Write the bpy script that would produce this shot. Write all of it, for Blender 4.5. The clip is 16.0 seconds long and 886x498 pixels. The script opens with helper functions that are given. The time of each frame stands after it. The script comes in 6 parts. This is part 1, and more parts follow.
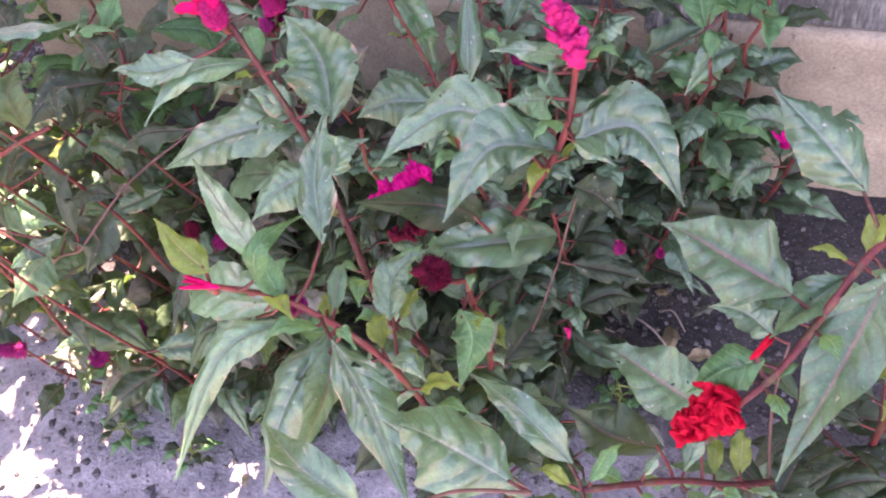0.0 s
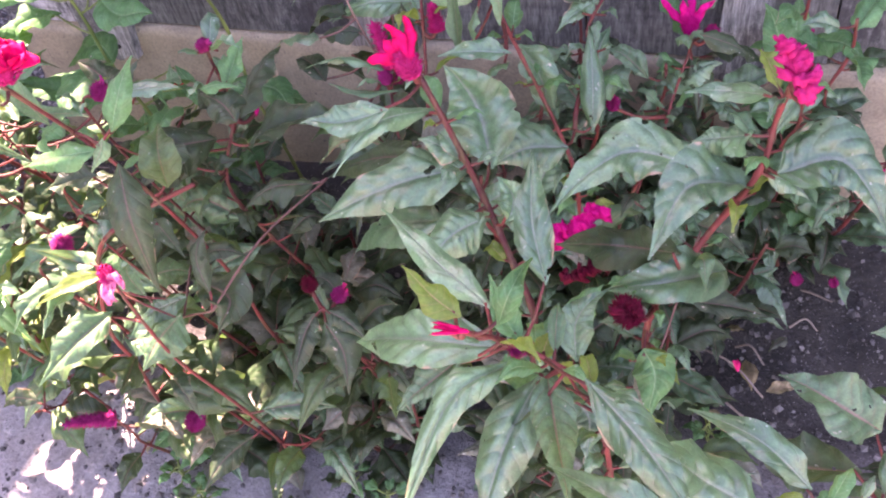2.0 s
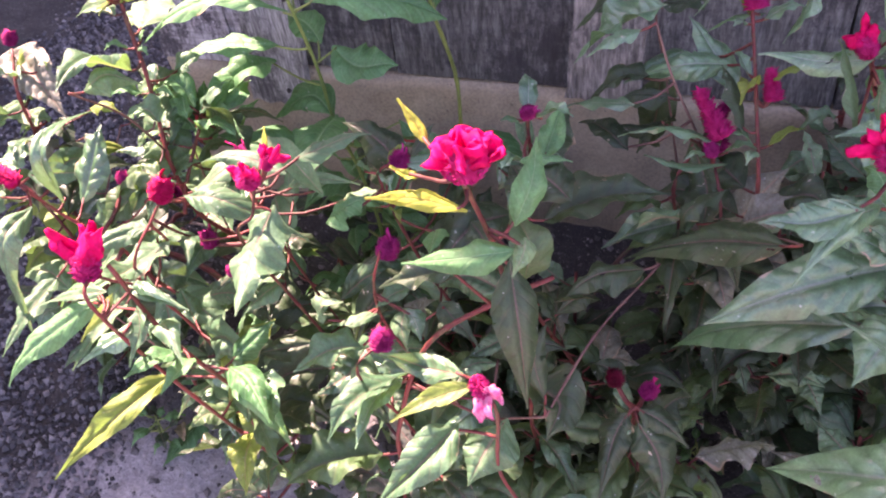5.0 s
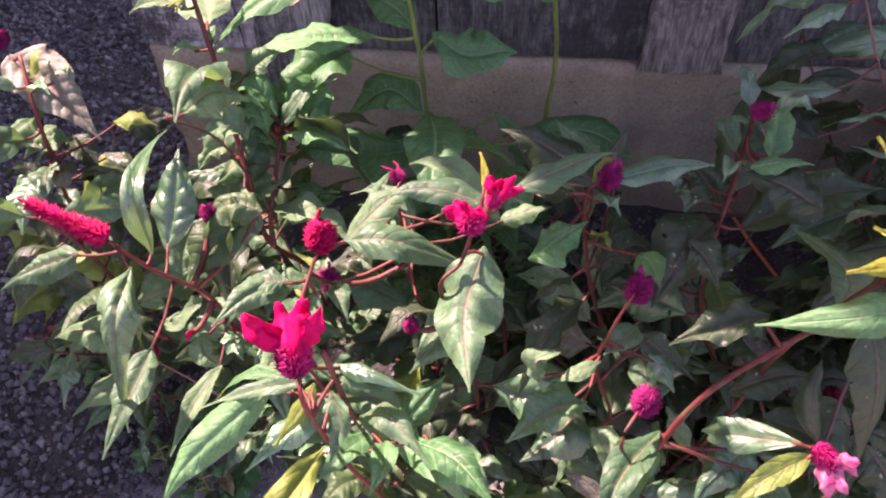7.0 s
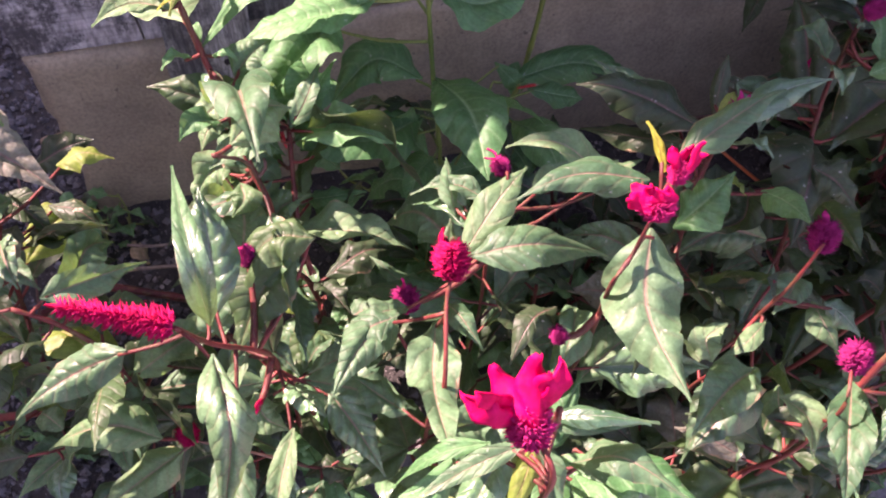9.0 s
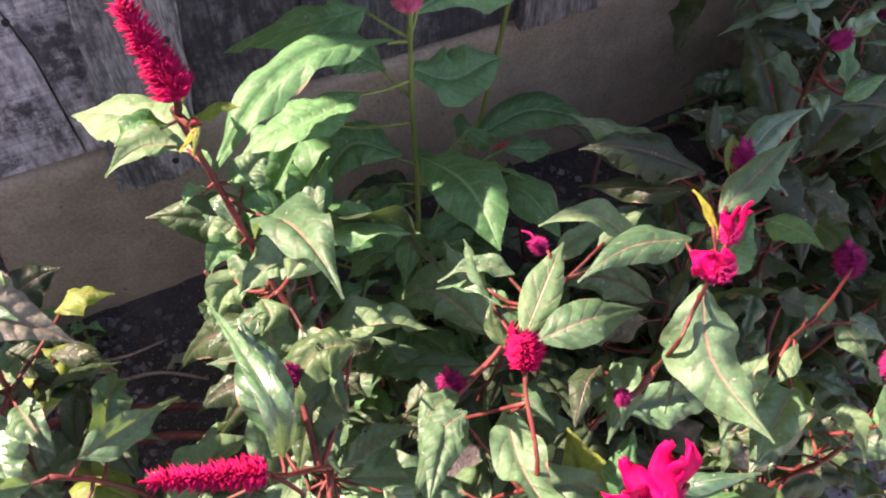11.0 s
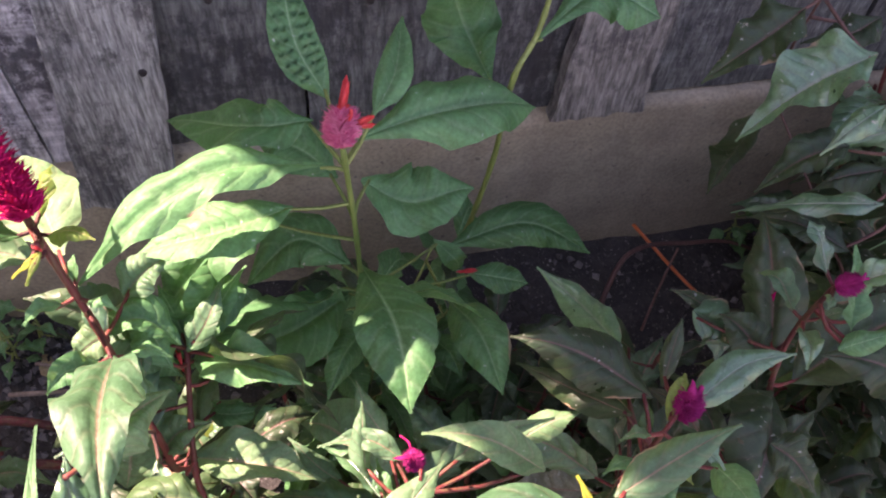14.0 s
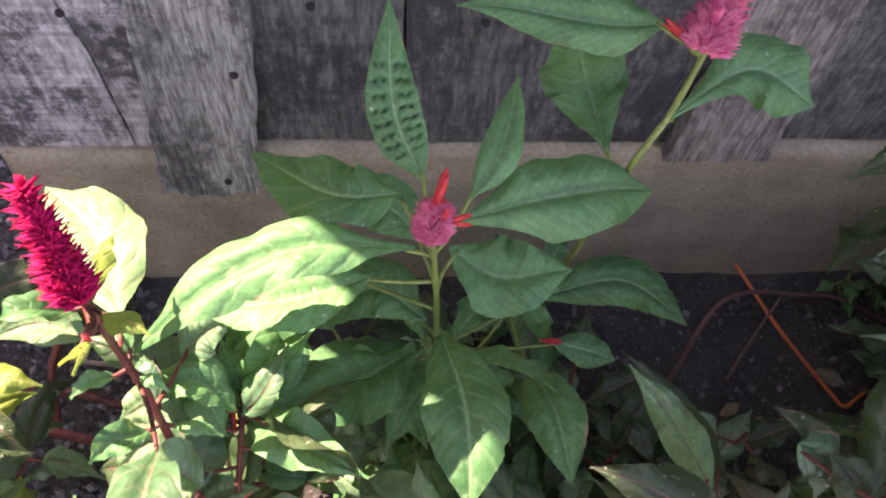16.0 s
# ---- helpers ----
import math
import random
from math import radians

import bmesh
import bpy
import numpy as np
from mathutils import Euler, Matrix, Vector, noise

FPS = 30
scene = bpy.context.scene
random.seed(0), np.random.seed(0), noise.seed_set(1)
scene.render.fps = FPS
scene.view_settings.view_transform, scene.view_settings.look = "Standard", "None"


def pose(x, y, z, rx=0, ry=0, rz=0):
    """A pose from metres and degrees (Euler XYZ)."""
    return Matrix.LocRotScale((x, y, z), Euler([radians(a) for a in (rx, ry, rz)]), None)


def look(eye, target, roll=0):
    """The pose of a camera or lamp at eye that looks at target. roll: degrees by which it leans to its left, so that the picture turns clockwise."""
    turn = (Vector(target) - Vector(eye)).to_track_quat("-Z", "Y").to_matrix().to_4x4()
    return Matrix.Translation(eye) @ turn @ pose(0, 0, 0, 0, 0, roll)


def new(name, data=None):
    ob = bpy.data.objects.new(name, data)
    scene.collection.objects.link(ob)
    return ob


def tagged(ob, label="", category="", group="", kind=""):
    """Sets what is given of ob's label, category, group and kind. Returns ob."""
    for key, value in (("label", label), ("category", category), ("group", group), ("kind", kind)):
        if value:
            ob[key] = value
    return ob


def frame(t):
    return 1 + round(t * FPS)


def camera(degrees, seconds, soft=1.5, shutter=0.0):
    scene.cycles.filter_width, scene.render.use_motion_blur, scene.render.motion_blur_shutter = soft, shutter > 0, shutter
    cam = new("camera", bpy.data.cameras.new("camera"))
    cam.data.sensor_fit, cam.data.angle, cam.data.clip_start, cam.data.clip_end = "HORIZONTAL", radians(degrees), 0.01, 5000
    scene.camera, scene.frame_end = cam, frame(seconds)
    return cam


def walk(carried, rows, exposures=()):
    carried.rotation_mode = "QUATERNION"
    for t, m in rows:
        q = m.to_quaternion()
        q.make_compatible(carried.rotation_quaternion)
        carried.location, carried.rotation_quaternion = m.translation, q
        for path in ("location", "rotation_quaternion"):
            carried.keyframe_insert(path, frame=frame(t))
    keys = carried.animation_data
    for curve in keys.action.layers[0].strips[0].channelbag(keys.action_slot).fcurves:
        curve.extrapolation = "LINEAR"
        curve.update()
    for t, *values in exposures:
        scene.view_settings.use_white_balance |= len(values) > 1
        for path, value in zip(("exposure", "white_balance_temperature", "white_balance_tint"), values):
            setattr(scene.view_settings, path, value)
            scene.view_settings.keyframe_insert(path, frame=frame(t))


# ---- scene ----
cam = camera(52.81, 16.0, soft=2.1)
# seconds, place, then yaw, pitch and roll of the carried camera
ROWS = [
    (0.0, 0.8400, -0.9499, 1.0440, 31.81, -48.53, -13.66),
    (0.5, 0.7919, -0.9864, 1.0426, 30.07, -48.04, -13.41),
    (1.0, 0.7556, -0.9974, 1.0435, 28.67, -47.55, -13.14),
    (1.5, 0.7113, -1.0105, 1.0480, 26.89, -46.59, -12.47),
    (2.0, 0.6536, -1.0256, 1.0698, 24.10, -45.99, -10.46),
    (2.5, 0.6052, -1.0207, 1.0803, 22.96, -45.39, -10.24),
    (3.0, 0.5718, -1.0386, 1.0908, 23.06, -44.54, -9.74),
    (3.5, 0.5410, -1.0520, 1.0904, 22.71, -44.18, -8.89),
    (4.0, 0.4814, -1.0828, 1.1169, 21.58, -43.78, -7.27),
    (4.5, 0.4031, -1.0789, 1.1143, 21.26, -43.54, -6.92),
    (5.0, 0.3051, -1.0056, 1.0774, 21.68, -44.93, -7.89),
    (5.2, 0.2690, -0.9801, 1.0760, 21.73, -45.70, -7.82),
    (7.3, -0.0583, -0.9216, 1.0418, 3.83, -49.12, -1.50),
    (7.5, -0.0850, -0.9236, 1.0520, 1.54, -48.89, -1.09),
    (8.0, -0.1165, -0.9250, 1.0490, -2.37, -48.81, -1.64),
    (8.5, -0.1789, -0.8591, 0.9948, -6.48, -50.92, -1.96),
    (9.0, -0.2228, -0.8021, 0.9926, -11.96, -53.81, -0.18),
    (9.2, -0.2330, -0.7947, 0.9890, -13.86, -54.53, 0.13),
    (11.3, -0.3151, -0.7233, 1.0455, -25.02, -52.85, -0.05),
    (11.5, -0.2867, -0.7187, 1.0545, -24.57, -53.31, -0.26),
    (12.0, -0.1999, -0.7220, 1.0396, -23.21, -54.01, -0.79),
    (12.5, -0.1642, -0.7169, 1.0317, -22.15, -55.31, 0.75),
    (13.0, -0.1593, -0.6873, 1.0221, -21.22, -56.20, 3.45),
    (13.5, -0.1528, -0.6433, 1.0265, -19.04, -55.88, 4.68),
    (14.0, -0.1536, -0.6206, 1.0365, -15.55, -55.10, 5.39),
    (14.5, -0.1681, -0.5939, 1.0426, -12.77, -55.04, 6.37),
    (15.0, -0.1714, -0.5644, 1.0366, -10.54, -55.70, 6.95),
    (15.5, -0.1682, -0.5316, 1.0415, -8.45, -59.26, 5.67),
    (16.0, -0.1462, -0.5039, 1.0419, -7.04, -60.27, 5.71),
]
EXPOSURES = [(0.0, 3.72, 8050, 51), (3.5, 3.51, 7950, 50), (5.2, 2.95, 7600, 53), (7.5, 2.19, 7500, 55), (8.5, 2.36, 7500, 56), (11.5, 2.25, 7900, 41), (13.0, 2.32, 7900, 42), (14.5, 2.84, 8100, 44), (16.0, 2.93, 8500, 38)]
walk(cam, [(t, pose(x, y, z, 90 + pitch, 0, yaw) @ pose(0, 0, 0, 0, 0, roll)) for t, x, y, z, yaw, pitch, roll in ROWS], EXPOSURES)

# ---- daylight: a low-angled sun from behind the wall's free end, open sky elsewhere ----
SUN_AZ, SUN_EL = 142.5, 52.0          # degrees: counter-clockwise from +x, and above the horizon
world = bpy.data.worlds.new("daylight")
scene.world = world
world.use_nodes = True
wn = world.node_tree
sky = wn.nodes.new("ShaderNodeTexSky")
sky.sky_type, sky.sun_disc = "NISHITA", False
sky.sun_elevation, sky.sun_rotation = radians(SUN_EL), radians(90 - SUN_AZ)
wn.nodes["Background"].inputs["Strength"].default_value = 0.114
wn.links.new(sky.outputs["Color"], wn.nodes["Background"].inputs["Color"])
sun = new("sun", bpy.data.lights.new("sun", "SUN"))
sun.data.energy, sun.data.angle, sun.data.color = 4.4, radians(0.6), (1.0, 0.95, 0.86)
sd = Vector((math.cos(radians(SUN_AZ)) * math.cos(radians(SUN_EL)), math.sin(radians(SUN_AZ)) * math.cos(radians(SUN_EL)), math.sin(radians(SUN_EL))))
sun.matrix_world = look(sd * 20, (0, 0, 0))


# ---- materials ----
def material(name, rough=0.6, metal=0.0):
    m = bpy.data.materials.new(name)
    m.use_nodes = True
    b = m.node_tree.nodes["Principled BSDF"]
    b.inputs["Roughness"].default_value, b.inputs["Metallic"].default_value = rough, metal
    return m, m.node_tree, b


def node(tree, kind, **values):
    n = tree.nodes.new(kind)
    for key, value in values.items():
        n.inputs[key.replace("_", " ")].default_value = value
    return n


def noise_tex(tree, scale, detail=5.0, rough=0.6, vector=None):
    n = node(tree, "ShaderNodeTexNoise", Scale=scale, Detail=detail, Roughness=rough)
    if vector is not None:
        tree.links.new(vector, n.inputs["Vector"])
    return n.outputs["Fac"]


def ramp(tree, fac, *stops):
    n = tree.nodes.new("ShaderNodeValToRGB")
    e = n.color_ramp.elements
    while len(e) < len(stops):
        e.new(0.5)
    for el, (p, c) in zip(e, stops):
        el.position, el.color = p, (*c, 1)
    tree.links.new(fac, n.inputs["Fac"])
    return n.outputs["Color"]


def math_node(tree, op, a, b=0.0):
    n = tree.nodes.new("ShaderNodeMath")
    n.operation = op
    for i, v in enumerate((a, b)):
        if isinstance(v, (int, float)):
            n.inputs[i].default_value = v
        else:
            tree.links.new(v, n.inputs[i])
    return n.outputs[0]


def mixed(tree, fac, a, b, how="MIX"):
    n = tree.nodes.new("ShaderNodeMix")
    n.data_type, n.blend_type = "RGBA", how
    for i, v in ((0, fac), (6, a), (7, b)):
        if isinstance(v, tuple):
            n.inputs[i].default_value = (*v, 1)
        elif isinstance(v, (int, float)):
            n.inputs[i].default_value = v
        else:
            tree.links.new(v, n.inputs[i])
    return n.outputs[2]


def bumped(tree, b, height, strength=0.4, distance=0.004):
    n = node(tree, "ShaderNodeBump", Strength=strength, Distance=distance)
    tree.links.new(height, n.inputs["Height"])
    tree.links.new(n.outputs[0], b.inputs["Normal"])


def stretched(tree, sx, sy, sz, source="Object"):
    co, mp = tree.nodes.new("ShaderNodeTexCoord"), tree.nodes.new("ShaderNodeMapping")
    mp.inputs["Scale"].default_value = (sx, sy, sz)
    tree.links.new(co.outputs[source], mp.inputs["Vector"])
    return mp.outputs[0]


def soil_material():
    m, t, b = material("garden_soil", 0.95)
    v = stretched(t, 1, 1, 1)
    big, fine, grit = noise_tex(t, 7, 6, 0.65, v), noise_tex(t, 150, 4, 0.7, v), noise_tex(t, 45, 5, 0.7, v)
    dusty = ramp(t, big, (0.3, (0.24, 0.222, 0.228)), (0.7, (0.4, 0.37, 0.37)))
    dark_soil = ramp(t, big, (0.3, (0.013, 0.0118, 0.011)), (0.7, (0.055, 0.049, 0.045)))
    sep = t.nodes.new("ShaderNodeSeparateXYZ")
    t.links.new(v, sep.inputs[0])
    # the soil is darker along the wall and past its end, paler and dusty in front
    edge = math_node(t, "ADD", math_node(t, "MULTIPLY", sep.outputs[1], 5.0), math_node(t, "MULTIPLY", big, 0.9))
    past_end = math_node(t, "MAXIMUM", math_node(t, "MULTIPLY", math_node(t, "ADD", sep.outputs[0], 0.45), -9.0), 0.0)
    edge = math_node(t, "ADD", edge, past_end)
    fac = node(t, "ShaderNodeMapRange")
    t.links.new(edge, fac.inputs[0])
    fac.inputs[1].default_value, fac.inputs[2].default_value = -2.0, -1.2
    col = mixed(t, fac.outputs[0], dusty, dark_soil)
    col = mixed(t, 0.5, col, ramp(t, fine, (0.35, (0.25, 0.25, 0.25)), (0.7, (0.72, 0.71, 0.7))), "OVERLAY")
    col = mixed(t, 0.4, col, ramp(t, grit, (0.4, (0.3, 0.3, 0.3)), (0.65, (0.7, 0.7, 0.7))), "OVERLAY")
    speck = ramp(t, noise_tex(t, 330, 2, 0.5, v), (0.66, (0, 0, 0)), (0.72, (1, 1, 1)))
    col = mixed(t, math_node(t, "MULTIPLY", speck, 0.6), col, (0.34, 0.32, 0.31))
    t.links.new(col, b.inputs["Base Color"])
    bumped(t, b, math_node(t, "ADD", math_node(t, "ADD", fine, grit), math_node(t, "MULTIPLY", big, 2.0)), 0.9, 0.006)
    return m


def plaster_material():
    m, t, b = material("cement_render", 0.9)
    v = stretched(t, 1, 1, 1)
    big, mid, fine = noise_tex(t, 3.5, 5, 0.6, v), noise_tex(t, 14, 6, 0.7, v), noise_tex(t, 220, 3, 0.6, v)
    base = ramp(t, big, (0.3, (0.238, 0.202, 0.15)), (0.7, (0.37, 0.318, 0.24)))
    col = mixed(t, 0.5, base, ramp(t, mid, (0.3, (0.3, 0.27, 0.24)), (0.68, (0.62, 0.58, 0.52))), "OVERLAY")
    col = mixed(t, 0.25, col, ramp(t, fine, (0.4, (0.25, 0.25, 0.25)), (0.6, (0.75, 0.75, 0.75))), "OVERLAY")
    stain = ramp(t, noise_tex(t, 1.0, 6, 0.7, stretched(t, 5, 5, 9)), (0.5, (0, 0, 0)), (0.7, (1, 1, 1)))
    col = mixed(t, math_node(t, "MULTIPLY", stain, 0.45), col, (0.14, 0.115, 0.095))
    specks = ramp(t, noise_tex(t, 90, 3, 0.6, v), (0.66, (0, 0, 0)), (0.7, (1, 1, 1)))
    col = mixed(t, math_node(t, "MULTIPLY", specks, 0.6), col, (0.07, 0.06, 0.055))
    t.links.new(col, b.inputs["Base Color"])
    height = math_node(t, "SUBTRACT", math_node(t, "ADD", mid, math_node(t, "MULTIPLY", fine, 0.5)), math_node(t, "MULTIPLY", specks, 0.8))
    bumped(t, b, height, 0.45, 0.003)
    return m


def wood_material(name, dark, light, mildew=0.5, saw=0.0, fibre=60.0):
    """Weathered grey timber: upright fibres, saw marks across, black mildew in blotches."""
    m, t, b = material(name, 0.88)
    info = t.nodes.new("ShaderNodeObjectInfo")

    def shifted(sx, sy, sz):
        add = t.nodes.new("ShaderNodeVectorMath")
        add.operation = "ADD"
        t.links.new(stretched(t, sx, sy, sz), add.inputs[0])
        t.links.new(math_node(t, "MULTIPLY", info.outputs["Random"], 40.0), add.inputs[1])
        return add.outputs[0]

    grain = noise_tex(t, 1.0, 8, 0.7, shifted(fibre * 2.4, fibre, 13))
    wide = noise_tex(t, 1.0, 4, 0.6, shifted(14, 14, 3))
    blotch = noise_tex(t, 1.0, 9, 0.82, shifted(40, 40, 34))
    area = noise_tex(t, 1.0, 3, 0.5, shifted(7, 7, 7))
    cut = noise_tex(t, 1.0, 3, 0.6, shifted(4, 30, 170))
    fleck = noise_tex(t, 1.0, 5, 0.65, shifted(fibre * 5, fibre * 2.5, 45))
    col = ramp(t, grain, (0.28, dark), (0.72, light))
    col = mixed(t, 0.7, col, ramp(t, fleck, (0.36, (0.2, 0.2, 0.2)), (0.62, (0.78, 0.78, 0.78))), "OVERLAY")
    col = mixed(t, 0.5, col, ramp(t, wide, (0.3, (0.32, 0.31, 0.31)), (0.7, (0.68, 0.68, 0.69))), "OVERLAY")
    if saw:
        col = mixed(t, saw, col, ramp(t, cut, (0.35, (0.35, 0.35, 0.35)), (0.65, (0.68, 0.68, 0.68))), "OVERLAY")
    spot = ramp(t, math_node(t, "ADD", math_node(t, "MULTIPLY", blotch, 0.7), math_node(t, "MULTIPLY", area, 0.5)), (0.6, (0, 0, 0)), (0.68, (1, 1, 1)))
    col = mixed(t, math_node(t, "MULTIPLY", spot, mildew), col, (0.03, 0.028, 0.032))
    t.links.new(col, b.inputs["Base Color"])
    height = math_node(t, "ADD", math_node(t, "ADD", math_node(t, "MULTIPLY", grain, 1.5), math_node(t, "MULTIPLY", fleck, 0.7)), math_node(t, "ADD", math_node(t, "MULTIPLY", cut, saw), math_node(t, "MULTIPLY", wide, 0.6)))
    bumped(t, b, height, 0.8, 0.004)
    return m


def leaf_material(name, dark, light, rib, see_through=0.3, wear=0.0, gloss=0.65, vein_pale=0.3, rough=0.46):
    """A leaf blade: uv.x runs from base to tip, uv.y across; the second map counts the side veins. Midrib, sunken side veins, mottling and a waxy bloom."""
    m, t, b = material(name, rough)
    b.inputs["Specular IOR Level"].default_value = gloss
    uv, marks = t.nodes.new("ShaderNodeUVMap"), t.nodes.new("ShaderNodeUVMap")
    uv.uv_map, marks.uv_map = "blade", "veins"
    sep, cnt = t.nodes.new("ShaderNodeSeparateXYZ"), t.nodes.new("ShaderNodeSeparateXYZ")
    t.links.new(uv.outputs[0], sep.inputs[0])
    t.links.new(marks.outputs[0], cnt.inputs[0])
    across = math_node(t, "ABSOLUTE", math_node(t, "SUBTRACT", sep.outputs[1], 0.5))
    info = t.nodes.new("ShaderNodeObjectInfo")
    co = stretched(t, 1, 1, 1)
    warp = math_node(t, "MULTIPLY", math_node(t, "SUBTRACT", noise_tex(t, 90, 2, 0.5, co), 0.5), 0.35)
    wave = math_node(t, "FRACT", math_node(t, "ADD", cnt.outputs[0], warp))
    gapv = math_node(t, "SUBTRACT", 0.5, math_node(t, "ABSOLUTE", math_node(t, "SUBTRACT", wave, 0.5)))     # 0 on a vein, 0.5 between
    line = math_node(t, "MINIMUM", math_node(t, "MULTIPLY", gapv, 6.0), 1.0)
    ribw = math_node(t, "MINIMUM", math_node(t, "MULTIPLY", across, 26.0), 1.0)
    big, fine, cell = noise_tex(t, 38, 4, 0.6, co), noise_tex(t, 420, 3, 0.6, co), noise_tex(t, 150, 3, 0.6, co)
    shade = math_node(t, "ADD", math_node(t, "MULTIPLY", big, 0.65), math_node(t, "MULTIPLY", info.outputs["Random"], 0.35))
    col = ramp(t, shade, (0.28, dark), (0.72, light))
    pillow = math_node(t, "MULTIPLY", math_node(t, "SUBTRACT", 1.0, math_node(t, "MULTIPLY", gapv, 2.0)), 0.3)
    col = mixed(t, pillow, col, tuple(0.62 * d for d in dark))                       # deeper green along the veins
    col = mixed(t, math_node(t, "MULTIPLY", math_node(t, "SUBTRACT", 1.0, line), vein_pale), col, rib)
    col = mixed(t, ribw, rib, col)
    col = mixed(t, 0.4, col, ramp(t, fine, (0.35, (0.28, 0.28, 0.28)), (0.65, (0.72, 0.72, 0.72))), "OVERLAY")
    col = mixed(t, 0.35, col, ramp(t, cell, (0.35, (0.3, 0.3, 0.3)), (0.65, (0.7, 0.7, 0.7))), "OVERLAY")
    if wear:
        spots = ramp(t, noise_tex(t, 60, 5, 0.75, co), (0.70 - wear * 0.1, (0, 0, 0)), (0.74 - wear * 0.1, (1, 1, 1)))
        col = mixed(t, spots, col, (0.42, 0.36, 0.27))
        pricks = ramp(t, noise_tex(t, 210, 2, 0.5, co), (0.73 - wear * 0.05, (0, 0, 0)), (0.76 - wear * 0.05, (1, 1, 1)))
        col = mixed(t, math_node(t, "MULTIPLY", pricks, 0.55), col, (0.45, 0.46, 0.4))
        scorch = node(t, "ShaderNodeMapRange")                                       # browned, ragged margin on some leaves
        t.links.new(math_node(t, "ADD", math_node(t, "MULTIPLY", across, 1.1), math_node(t, "MULTIPLY", noise_tex(t, 28, 3, 0.6, co), 0.75)), scorch.inputs[0])
        scorch.inputs[1].default_value, scorch.inputs[2].default_value = 1.0 - 0.06 * wear, 1.05 - 0.06 * wear
        col = mixed(t, scorch.outputs[0], col, (0.3, 0.2, 0.13))
    t.links.new(col, b.inputs["Base Color"])
    dull = node(t, "ShaderNodeMapRange")
    t.links.new(cell, dull.inputs[0])
    dull.inputs[1].default_value, dull.inputs[2].default_value, dull.inputs[3].default_value, dull.inputs[4].default_value = 0.3, 0.7, rough - 0.1, rough + 0.14
    t.links.new(dull.outputs[0], b.inputs["Roughness"])
    groove = math_node(t, "ADD", math_node(t, "MULTIPLY", math_node(t, "SUBTRACT", 1.0, line), 0.3), math_node(t, "MULTIPLY", math_node(t, "SUBTRACT", 1.0, ribw), 0.5))
    height = math_node(t, "ADD", math_node(t, "MULTIPLY", big, 1.4), math_node(t, "ADD", math_node(t, "MULTIPLY", fine, 0.15), math_node(t, "MULTIPLY", cell, 0.7)))
    bumped(t, b, math_node(t, "SUBTRACT", height, groove), 0.5, 0.002)
    tr = t.nodes.new("ShaderNodeBsdfTranslucent")
    t.links.new(mixed(t, 0.5, col, (0.29, 0.53, 0.09)), tr.inputs["Color"])
    mx = t.nodes.new("ShaderNodeMixShader")
    mx.inputs[0].default_value = see_through
    out = t.nodes["Material Output"]
    t.links.new(b.outputs[0], mx.inputs[1])
    t.links.new(tr.outputs[0], mx.inputs[2])
    if wear > 0.2:      # eaten holes
        gap = t.nodes.new("ShaderNodeBsdfTransparent")
        cut = t.nodes.new("ShaderNodeMixShader")
        eaten = math_node(t, "GREATER_THAN", noise_tex(t, 75, 2, 0.5, co), 0.73 - 0.02 * wear)
        t.links.new(math_node(t, "MULTIPLY", eaten, ribw), cut.inputs[0])
        t.links.new(mx.outputs[0], cut.inputs[1])
        t.links.new(gap.outputs[0], cut.inputs[2])
        mx = cut
    t.links.new(mx.outputs[0], out.inputs[0])
    return m


def stem_material(name, low, high, patch=None):
    m, t, b = material(name, 0.58)
    b.inputs["Specular IOR Level"].default_value = 0.35
    info = t.nodes.new("ShaderNodeObjectInfo")
    n, streak = noise_tex(t, 30, 5, 0.65, stretched(t, 1, 1, 0.35)), noise_tex(t, 260, 3, 0.6, stretched(t, 1, 1, 0.12))
    col = ramp(t, math_node(t, "ADD", math_node(t, "MULTIPLY", n, 0.75), math_node(t, "MULTIPLY", info.outputs["Random"], 0.25)), (0.3, low), (0.7, high))
    if patch:
        col = mixed(t, ramp(t, noise_tex(t, 14, 3, 0.6), (0.5, (0, 0, 0)), (0.64, (0.8, 0.8, 0.8))), col, patch)
    col = mixed(t, 0.4, col, ramp(t, streak, (0.35, (0.28, 0.28, 0.28)), (0.65, (0.72, 0.72, 0.72))), "OVERLAY")
    t.links.new(col, b.inputs["Base Color"])
    bumped(t, b, math_node(t, "ADD", n, math_node(t, "MULTIPLY", streak, 0.6)), 0.45, 0.0015)
    return m


def petal_material(name, dark, light, see_through=0.25):
    m, t, b = material(name, 0.75)
    b.inputs["Specular IOR Level"].default_value = 0.2
    n = noise_tex(t, 140, 4, 0.6, stretched(t, 1, 1, 1))
    col = ramp(t, n, (0.3, dark), (0.68, light))
    t.links.new(col, b.inputs["Base Color"])
    bumped(t, b, n, 0.5, 0.002)
    tr = t.nodes.new("ShaderNodeBsdfTranslucent")
    t.links.new(col, tr.inputs["Color"])
    mx = t.nodes.new("ShaderNodeMixShader")
    mx.inputs[0].default_value = see_through
    t.links.new(b.outputs[0], mx.inputs[1])
    t.links.new(tr.outputs[0], mx.inputs[2])
    t.links.new(mx.outputs[0], t.nodes["Material Output"].inputs[0])
    return m


